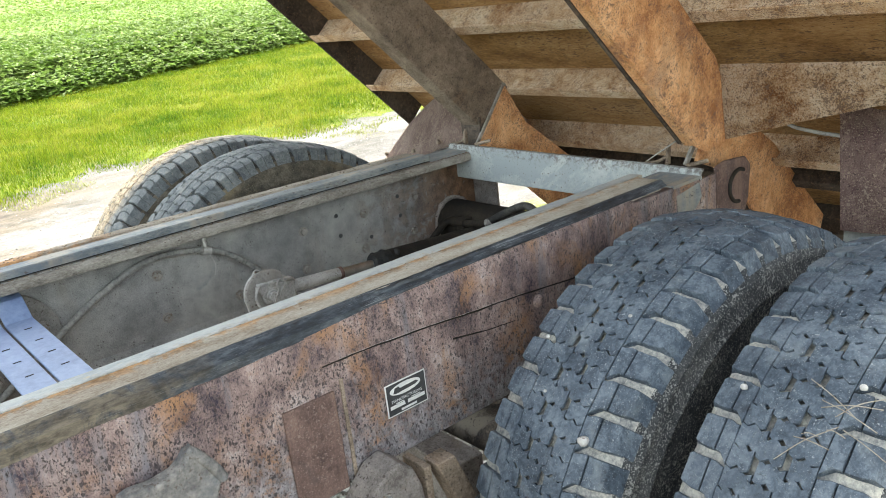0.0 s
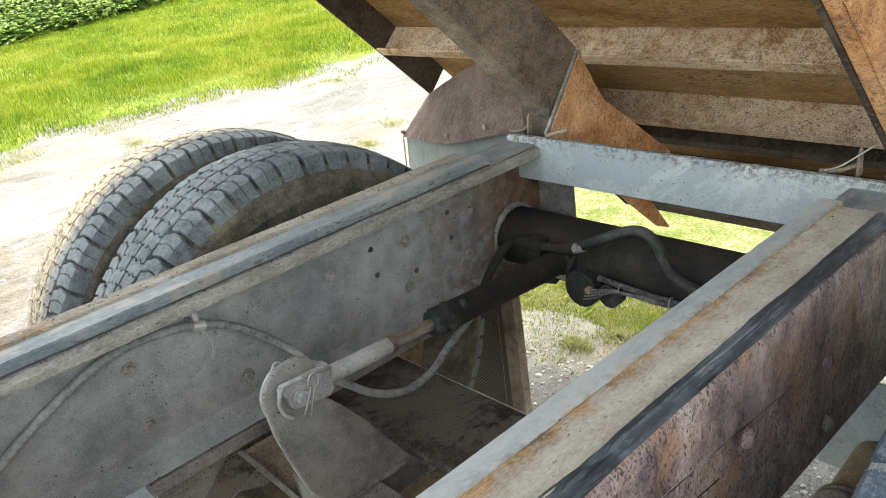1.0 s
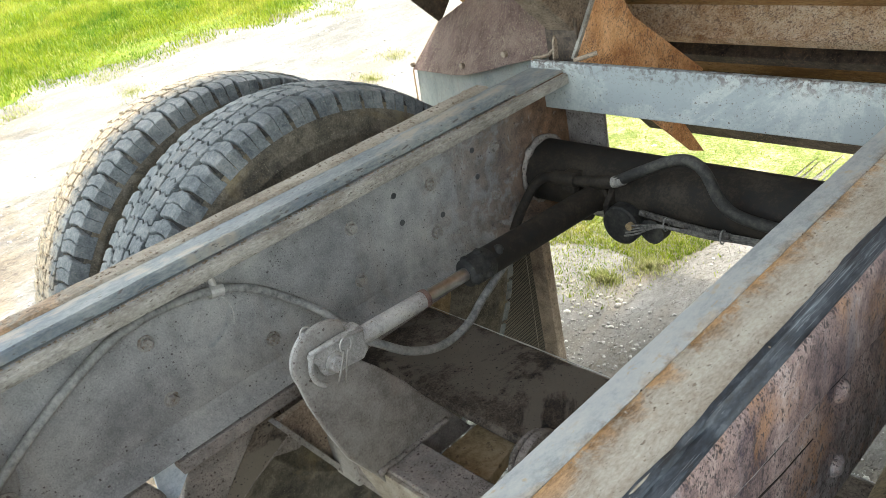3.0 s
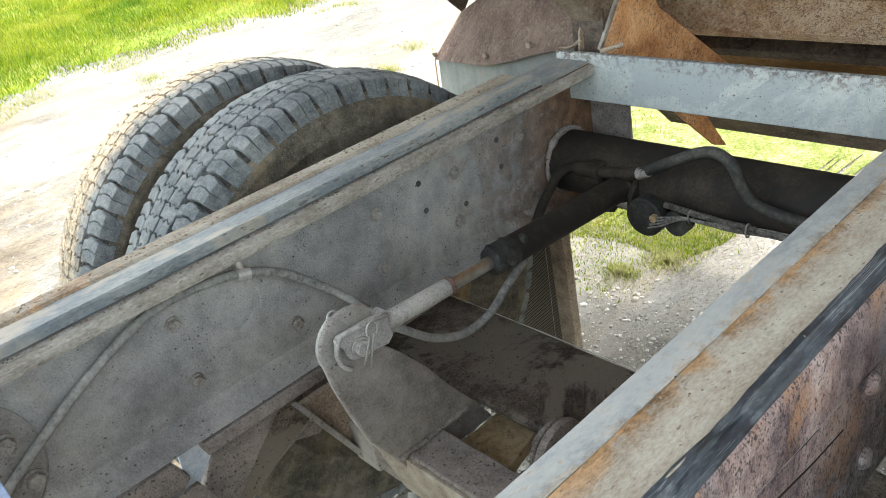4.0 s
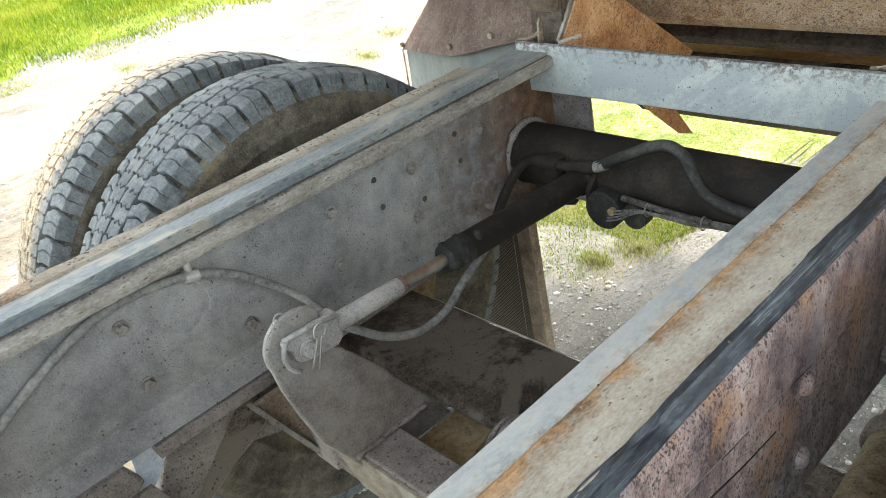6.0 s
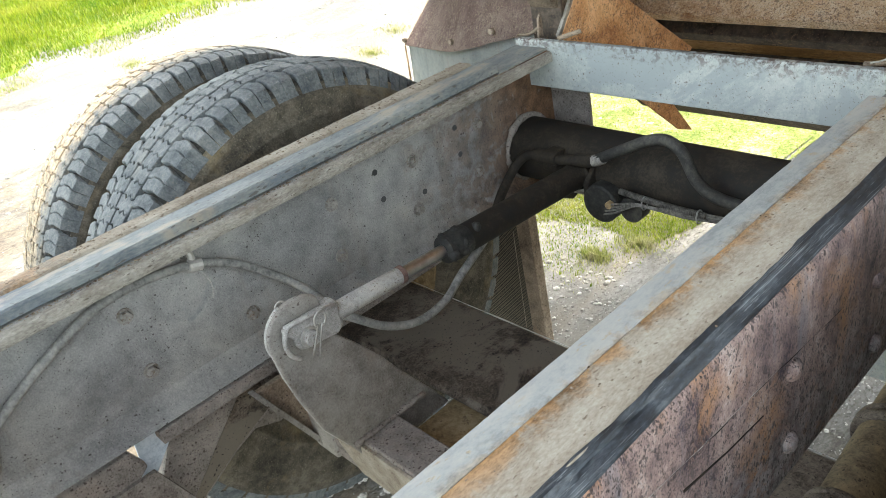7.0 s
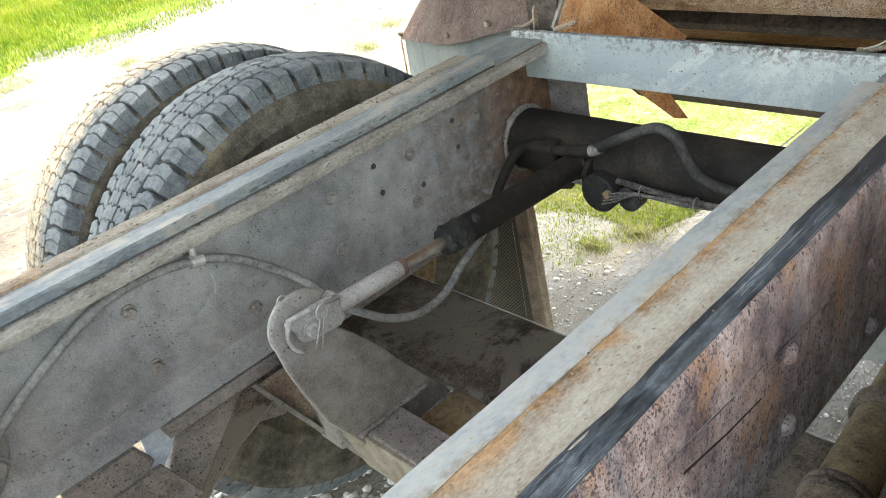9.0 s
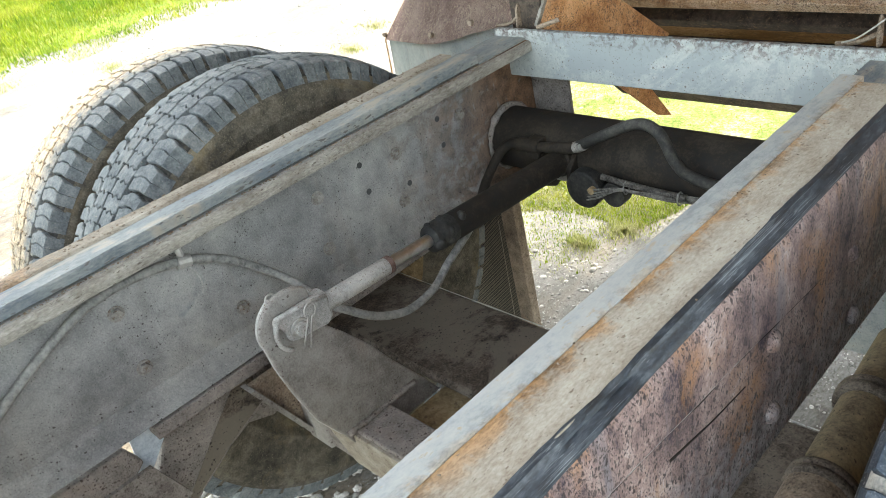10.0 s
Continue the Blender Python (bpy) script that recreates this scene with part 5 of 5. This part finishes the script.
for x in (0.150, 0.232):
    bm = bm_new()
    prism(bm, [(1.86, 0.81), (1.86, 0.86), (1.91, 0.905), (1.95, 0.905), (1.95, 0.80), (1.91, 0.785)], "x", x, x + 0.012)
    part("lug", bm, BLACK_PAINT, mount, bevel=0.003)
bm = bm_new()
rod(bm, (0.14, 1.895, 0.828), (0.255, 1.895, 0.828), 0.014, 16)
part("pin", bm, STEEL, mount, smooth=True)
rnd = random.Random(11)
bm = bm_new()
ring = [Vector((0.010, 1.955 + 0.072 * math.cos(a), 0.863 + 0.072 * math.sin(a))) for a in [2 * math.pi * k / 120 for k in range(121)]]
sweep(bm, ring, [0.006 + 0.007 * noise.noise(p * 45) + rnd.uniform(-0.001, 0.001) for p in ring], 8)
part("weld_bead", bm, GREY_RUSTY, chassis, "lumpy weld round the tube", smooth=True, split=False)
valve = thing("valve_canister", "dusty black round valve with cables below the tube", "valve", pose(0, 0, 0))
bm = bm_new()
sweep(bm, [(0.270, 1.858, 0.822), (0.270, 1.862, 0.822), (0.270, 1.885, 0.822), (0.270, 1.89, 0.822)], [0.037, 0.041, 0.041, 0.037], 28)
part("body", bm, RUBBER_DARK, valve, smooth=True)
bm = bm_new()
sweep(bm, [(0.334, 1.872, 0.817), (0.334, 1.90, 0.817)], 0.026, 22)
part("cup", bm, RUBBER_DARK, valve, smooth=True)
bm = bm_new()
sweep(bm, [(0.299, 1.848, 0.831), (0.299, 1.860, 0.831)], 0.0075, 14)
part("brass_cap", bm, OCHRE, valve, "small brass cap", smooth=True)
bm = bm_new()
line = smooth_line([(0.318, 1.864, 0.860), (0.37, 1.868, 0.853), (0.43, 1.870, 0.848), (0.50, 1.870, 0.847)], 20)
fine_line, radii = [], []
for a, c in zip(line, line[1:]):
    for k in range(2):
        fine_line.append(a.lerp(c, k / 2))
        radii.append(0.0050 if k else 0.0066)
sweep(bm, fine_line, radii, 12)
part("loom", bm, LOOM, valve, "ribbed grey cable loom")
for k in range(4):
    bm = bm_new()
    o = 0.004 * k
    sweep(bm, smooth_line([(0.286 + o, 1.850, 0.808 + 2 * o), (0.315, 1.853, 0.818 + 1.5 * o), (0.355, 1.860, 0.838 + o * 0.4), (0.40, 1.864, 0.838 + 0.3 * o), (0.46, 1.868, 0.834 + o), (0.53, 1.872, 0.838 + o), (0.70, 1.878, 0.834 + o)], 6), 0.0022, 8)
    part("cable", bm, LOOM, valve, "thin grey cable")
for x in (0.372, 0.487):
    bm = bm_new()
    sweep(bm, [Vector((x, 1.866 + 0.010 * math.cos(a), 0.845 + 0.013 * math.sin(a))) for a in [2 * math.pi * k / 14 for k in range(15)]], 0.0016, 6)
    part("cable_tie", bm, RUBBER, valve)

# ---- mud flaps ----
def mud_flap(side):
    def mx(x):
        return x if side == 0 else 2 * MID - x
    f = thing("mud_flap", "woven black rubber mud flap on a brown steel bar", "mud flap", pose(0, 0, 0), group="mud flaps")
    bm = bm_new()
    a, c = sorted((mx(-0.78), mx(-0.212)))
    box(bm, a, c, 2.10, 2.112, 0.14, 0.74)
    part("flap", bm, MESH_RUBBER, f)
    bm = bm_new()
    a, c = sorted((mx(-0.212), mx(-0.162)))
    prism(bm, [(a, 0.10), (c, 0.10), (c + 0.0, 0.78), (a, 0.78)], "y", 2.085, 2.118)
    part("bar", bm, RUST_DARK, f, "brown rusty steel bar", bevel=0.003)
    bm = bm_new()
    a, c = sorted((mx(-0.75), mx(0.0)))
    box(bm, a, c, 2.075, 2.095, 0.70, 0.75)
    part("hanger_bar", bm, RUST_DARK, f, bevel=0.002)
    bm = bm_new()
    x = mx(-0.25)
    sweep(bm, [(x, 2.098, 0.15), (x + 0.01, 2.098, 0.5)], 0.0007, 6)
    part("thread", bm, CAP_TAN, f)
    return f


mud_flap(0)
mud_flap(1)

# loose wires on the crossmember, and the pale cable beneath the box
hose("tie_wire", "thin pale wire hanging at the crossmember", [(0.55, 2.09, 1.0), (0.56, 2.10, 0.965), (0.62, 2.12, 0.945), (0.70, 2.11, 0.96), (0.72, 2.09, 1.0)], 0.002, WIRE)
hose("tie_wire", "thin twisted wire at the hinge", [(0.70, 2.02, 1.096), (0.735, 2.0, 1.115), (0.78, 2.03, 1.15)], 0.0015, WIRE)
hose("brake_cable", "pale grey cable sagging beneath the dump box", [TILT @ Vector(p) for p in ((0.475, 0.275, 0.006), (0.51, 0.24, 0.035), (0.529, 0.208, 0.04), (0.564, 0.19, 0.04), (0.613, 0.178, 0.04), (0.662, 0.174, 0.04), (0.76, 0.18, 0.04), (0.95, 0.21, 0.02))], 0.0045, PALE_PLATE)


# ---- bits caught in the tyres' tread ----
def on_tread(x, a, lift=0.0):
    """A point on the right tyres' tread; a: degrees forward of the top."""
    return Vector((x, 1.56 - (0.522 + lift) * math.sin(radians(a)), AXLE_Z + 0.005 + (0.522 + lift) * math.cos(radians(a))))


def tread_pebble(x, a, r):
    bm = bm_new()
    bmesh.ops.create_icosphere(bm, subdivisions=2, radius=r)
    for v in bm.verts:
        v.co *= 1 + 0.25 * noise.noise(v.co * 160)
        v.co.z *= 0.8
    bmesh.ops.translate(bm, verts=bm.verts, vec=on_tread(x, a, r * 0.4))
    return tagged(part("pebble", bm, PALE_PLATE, None, smooth=True, split=False), "small pale pebble stuck in the tyre tread", "pebble", group="pebbles in the tread")


for x, a, r in ((1.217, 52.0, 0.0085), (1.075, 38.0, 0.004), (1.19, 30.0, 0.004), (1.12, 47.0, 0.0035), (1.40, 36.0, 0.005), (1.53, 31.0, 0.005)):
    tread_pebble(x, a, r)
rnd = random.Random(21)
for k in range(9):
    x, a = 1.53 + rnd.uniform(-0.045, 0.045), 38 + rnd.uniform(-4.5, 4.5)
    dx, da = rnd.uniform(-0.035, 0.035), rnd.uniform(-4, 4)
    bm = bm_new()
    sweep(bm, smooth_line([on_tread(x - dx, a - da, 0.004), on_tread(x, a, 0.012), on_tread(x + dx, a + da, 0.005)], 5), 0.0007, 6)
    tagged(part("straw", bm, CAP_TAN, None, smooth=True, split=False), "bit of dry straw lying on the tyre tread", "straw", group="straw on the tread")

# ---- small stones, grass and the bean field ----
def scatter(name, label, category, mat, base, places, rng, kind="stuff"):
    """Many small copies of one form joined into one mesh. base: (points, faces); places: (position, scale, tall)."""
    pts, fcs = np.array(base[0], float), base[1]
    n = len(places)
    allv = np.empty((n * len(pts), 3))
    faces = []
    for i, (p, s, tall) in enumerate(places):
        a = rng.uniform(0, 2 * math.pi)
        ca, sa = math.cos(a), math.sin(a)
        q = pts * (s[0], s[1], s[2])
        q = np.stack([q[:, 0] * ca - q[:, 1] * sa, q[:, 0] * sa + q[:, 1] * ca, q[:, 2]], 1)
        allv[i * len(pts):(i + 1) * len(pts)] = q + p
        o = i * len(pts)
        faces.extend([tuple(o + k for k in f) for f in fcs])
    me = bpy.data.meshes.new(name)
    me.from_pydata(allv.tolist(), [], faces)
    me.materials.append(mat)
    return tagged(new(name, me), label, category, kind=kind)


def island_tint(mat, dark, light):
    """Lets every joined piece vary in brightness."""
    nt = mat.node_tree
    geo = nt.nodes.new("ShaderNodeNewGeometry")
    rr = nt.nodes.new("ShaderNodeMapRange")
    rr.inputs["To Min"].default_value, rr.inputs["To Max"].default_value = dark, light
    nt.links.new(geo.outputs["Random Per Island"], rr.inputs["Value"])
    hsv = nt.nodes.new("ShaderNodeHueSaturation")
    nt.links.new(rr.outputs[0], hsv.inputs["Value"])
    old = nt.nodes["Principled BSDF"].inputs["Base Color"].links[0].from_socket
    nt.links.new(old, hsv.inputs["Color"])
    nt.links.new(hsv.outputs[0], nt.nodes["Principled BSDF"].inputs["Base Color"])


for m, lo, hi in ((STONE, 0.6, 1.45), (GRASS, 0.65, 1.35), (DRY_GRASS, 0.7, 1.3), (SOY, 0.7, 1.3)):
    island_tint(m, lo, hi)
for m in (GRASS, DRY_GRASS, SOY):
    nt = m.node_tree
    thin, both, skin = nt.nodes.new("ShaderNodeBsdfTranslucent"), nt.nodes.new("ShaderNodeMixShader"), nt.nodes["Principled BSDF"]
    both.inputs["Fac"].default_value = 0.4 if m is SOY else 0.5
    nt.links.new(skin.inputs["Base Color"].links[0].from_socket, thin.inputs["Color"])
    nt.links.new(skin.outputs[0], both.inputs[1])
    nt.links.new(thin.outputs[0], both.inputs[2])
    nt.links.new(both.outputs[0], nt.nodes["Material Output"].inputs["Surface"])
    m.node_tree.nodes["Principled BSDF"].inputs["Specular IOR Level"].default_value = 0.4 if m is SOY else 0.12

rng = random.Random(5)
ico = bmesh.new()
bmesh.ops.create_icosphere(ico, subdivisions=1, radius=1.0)
ICO = ([tuple(v.co * (0.85 + 0.3 * rng.random())) for v in ico.verts], [tuple(v.index for v in f.verts) for f in ico.faces])
ico.free()
places = []
for i in range(16000):
    x, y = rng.uniform(-0.75, 1.35), rng.uniform(1.0, 2.95)
    r = 0.0018 + 0.0065 * rng.random() ** 4
    if i % 10 < 3:
        x, y = rng.uniform(0.85, 1.45), rng.uniform(1.5, 2.8)
    if y > 2.55 and x < 0.45 and rng.random() < 0.93:
        continue
    if rng.random() < (0.85 if x > 0.8 else 0.5 if y < 2.15 else 0.015):
        r = 0.004 + 0.013 * rng.random() ** 1.8
    places.append(((x, y, ground_z(x, y) + r * 0.1), (r * rng.uniform(0.8, 1.4), r, r * rng.uniform(0.45, 0.8)), 0))
gravel_near = scatter("gravel", "loose grey and pale pebbles under the truck", "gravel", STONE, ICO, places, rng)
for p in gravel_near.data.polygons:
    p.use_smooth = True
places = []
for i in range(5000):
    x, y = -0.8 - 4.9 * rng.random(), rng.uniform(-1.5, 9)
    r = 0.003 + 0.011 * rng.random() ** 3
    places.append(((x, y, ground_z(x, y) + r * 0.1), (r * rng.uniform(0.8, 1.4), r, r * 0.6), 0))
scatter("driveway_pebbles", "sparse pale pebbles on the sunlit driveway", "gravel", STONE, ICO, places, rng)

places = []
for i in range(700):
    y = rng.uniform(-0.2, 1.84)
    pick = rng.random()
    x = 0.780 + abs(rng.gauss(0, 0.010)) if pick < 0.5 else rng.uniform(0.777, 0.85)
    z = CAP_TOP - 0.0012
    r = 0.0005 + 0.0016 * rng.random() ** 4
    places.append(((x, y, z), (r * rng.uniform(0.8, 1.6), r, r * 0.7), 0))
for i in range(700):
    y = rng.uniform(0.4, 1.82)
    r = 0.0007 + 0.0018 * rng.random() ** 3
    places.append(((rng.uniform(-0.028, 0.006), y, CAP_TOP + 0.001), (r * rng.uniform(0.8, 1.6), r, r * 0.7), 0))
for i in range(1600):
    y = rng.uniform(-0.2, 1.9)
    r = 0.0005 + 0.0016 * rng.random() ** 3
    places.append(((0.0585 + abs(rng.gauss(0, 0.004)), y, RAIL_TOP), (r * rng.uniform(0.8, 1.6), r, r * 0.7), 0))
scatter("dirt_crumbs", "dark dirt crumbs lying on the wear strips", "dirt", CRUMB, ICO, places, rng)

BLADE = ([(-0.5, 0, 0), (0.5, 0, 0), (0.36, 0.12, 0.55), (-0.36, 0.12, 0.55), (0.05, 0.45, 1.0)], [(0, 1, 2, 3), (3, 2, 4)])


def blades(name, label, mat, count, spot, low, high, wide):
    out = []
    while len(out) < count:
        got = spot()
        if got is None:
            continue
        x, y, k = got
        h = rng.uniform(low, high) * k
        out.append(((x, y, ground_z(x, y) - 0.004), (rng.uniform(0.7, 1.3) * wide, h * rng.uniform(0.5, 2.0), h), 0))
    return scatter(name, label, "grass", mat, BLADE, out, rng)


def verge_spot():
    x, y = rng.uniform(-19, -5.0), rng.uniform(-0.5, 15)
    e, f = edge_of_grass(y), edge_of_beans(y)
    if x > e or x < f - 0.4:
        return None
    d = e - x
    d += 0.25 * noise.noise((x * 2.1, y * 2.1, 5.0)) + 0.12 * noise.noise((x * 6.0, y * 6.0, 5.0))
    if d < 0.5 and rng.random() > max(0.04, 0.22 + d * 1.7):
        return None
    if d > 4 and rng.random() < 0.35:
        return None
    return x, y, (min(0.85, 0.32 + 0.3 * max(0.0, d))) + 0.5 * noise.noise((x * 1.3, y * 1.3, 0))


blades("verge_grass", "bright green uncut grass verge beside the driveway", GRASS, 230000, verge_spot, 0.03, 0.12, 0.0085)


def verge_fringe():
    y = rng.uniform(-0.5, 15)
    x = edge_of_grass(y) + 0.1 - 1.5 * rng.random() ** 1.6
    if noise.noise((x * 1.7, y * 1.7, 8.0)) < -0.05:
        return None
    return x, y, 0.8


blades("dry_verge_grass", "straw-coloured dry grass along the driveway's edge", DRY_GRASS, 16000, verge_fringe, 0.015, 0.06, 0.006)


def back_edge(x):
    """Where the grass behind the truck begins."""
    if x < -0.38:
        return 2.46 + 0.3 * max(0.0, -1.1 - x)
    if x < 0.5:
        return 2.46 + 0.62 * min(1.0, (x + 0.38) / 0.22)
    return 3.08 + 0.1 * math.sin(5 * x)


def back_spot():
    x, y = rng.uniform(-1.9, 2.6), rng.uniform(2.4, 6.5)
    if rng.random() < 0.4:
        x, y = rng.uniform(-1.2, -0.2), rng.uniform(2.4, 3.4)
    d = noise.noise((x * 1.4, y * 1.4, 3.0))
    edge = back_edge(x)
    if y < edge - 0.3 or (y < edge and rng.random() < 0.8):
        return None
    if x < -1.35 and rng.random() < 0.6:
        return None
    if d < -0.12 and rng.random() < 0.75:
        return None
    return x, y, 0.9 + 0.5 * d


blades("yard_grass", "patchy green grass behind the truck", GRASS, 60000, back_spot, 0.008, 0.026, 0.0034)
blades("dry_grass", "straw-coloured dry grass among the green", DRY_GRASS, 60000, back_spot, 0.006, 0.022, 0.0034)


def tuft_spot():
    cx, cy, r = rng.choice(((-3.16, 3.60, 0.16), (-3.22, 3.90, 0.10), (-3.46, 4.33, 0.13), (-0.40, 2.62, 0.05), (-0.31, 2.76, 0.06), (-5.1, 3.0, 0.2), (-5.2, 5.1, 0.25)))
    a, q = rng.uniform(0, 6.28), 0.6 * r * abs(rng.gauss(0, 1.0))
    return cx + 1.5 * q * math.cos(a), cy + q * math.sin(a), 0.6


blades("grass_tuft", "small green weeds growing through the gravel", DRY_GRASS, 4200, tuft_spot, 0.02, 0.06, 0.0036)

# turf below the blades
bm = bm_new()
ys = spread(-20, 40, 1000)
xs = spread(0, 1, 12)
grid = []
for y in ys:
    e, f = edge_of_grass(y) - 0.5 + 0.3 * noise.noise((y * 2.3, 3.0, 1.0)) + 0.16 * noise.noise((y * 9.0, 5.0, 1.0)), edge_of_beans(y) - 0.8
    grid.append([bm.verts.new((e + (f - e) * k, y, ground_z(e + (f - e) * k, y) + 0.003)) for k in xs])
for a, c in zip(grid, grid[1:]):
    for k in range(12):
        bm.faces.new((a[k], a[k + 1], c[k + 1], c[k]))
tagged(part("turf", bm, TURF), "green turf of the grass verge", "turf", kind="structure")

bm = bm_new()
grid = []
for k in range(401):
    x = -1.9 + 4.6 * k / 400
    e = back_edge(x) + 0.3 + 0.5 * rng.random()
    grid.append([bm.verts.new((x, e + (7 - e) * j / 8, ground_z(x, 3) + 0.005)) for j in range(9)])
for a, c in zip(grid, grid[1:]):
    for k in range(8):
        bm.faces.new((a[k], a[k + 1], c[k + 1], c[k]))
tagged(part("yard_turf", bm, YARD), "thin turf behind the truck", "turf", kind="structure")

# bean field: a leafy canopy above a shaded bed
bm = bm_new()
grid = []
for y in spread(-40, 160, 100):
    e = edge_of_beans(y) - 0.45
    row = []
    for d in (0.0, 0.35, 0.9, 2, 5, 10, 20, 40, 80, 160, 300):
        x = e - d
        row.append(bm.verts.new((x, y, ground_z(x, y) + (0.0 if d == 0 else 0.20 if d < 0.5 else 0.40 if d < 1 else 0.5))))
    grid.append(row)
for a, c in zip(grid, grid[1:]):
    for k in range(10):
        bm.faces.new((a[k], a[k + 1], c[k + 1], c[k]))
tagged(part("bean_bed", bm, SOY_UNDER), "shaded dark green interior of the soybean field", "crop", kind="structure")
LEAF = ([(0, 0, 0), (0.34, 0.30, 0.05), (0.30, 0.72, 0.06), (0, 1.0, -0.10), (-0.30, 0.72, 0.06), (-0.34, 0.30, 0.05), (0, 0.5, -0.03)],
        [(0, 1, 6), (1, 2, 6), (2, 3, 6), (3, 4, 6), (4, 5, 6), (5, 0, 6)])


def leaves(count, d0, d1, y0, y1, size):
    out = []
    for _ in range(count):
        y = rng.uniform(y0, y1)
        d = d0 + (d1 - d0) * rng.random() ** 1.5
        x = edge_of_beans(y) - d
        row = 0.5 + 0.5 * math.cos(2 * math.pi * d / 0.76)
        h = 0.52 + 0.14 * row + 0.10 * noise.noise((x * 0.8, y * 0.8, 7)) + rng.uniform(-0.10, 0.10)
        if d < 1.4:
            h = min(h, 0.10 + 0.40 * d + rng.uniform(-0.1, 0.16) + 0.08 * noise.noise((x * 2.1, y * 2.1, 2)))
        s = size * rng.uniform(0.7, 1.25)
        out.append(((x + (rng.uniform(-0.3, 0.3) if d < 0.5 else 0), y, ground_z(x, y) + h), (s, s, s * rng.uniform(-2.5, 4.0)), 0))
    return out


scatter("soybean_leaves", "dense green soybean canopy at the field's edge", "crop", SOY, LEAF,
        leaves(16000, 0.0, 1.4, 0.0, 16, 0.12) + leaves(36000, 0.0, 7.0, 0.0, 16, 0.12) + leaves(26000, 6.0, 30.0, 0.0, 40, 0.15) + leaves(16000, 25.0, 110.0, 0.0, 110, 0.34), rng)
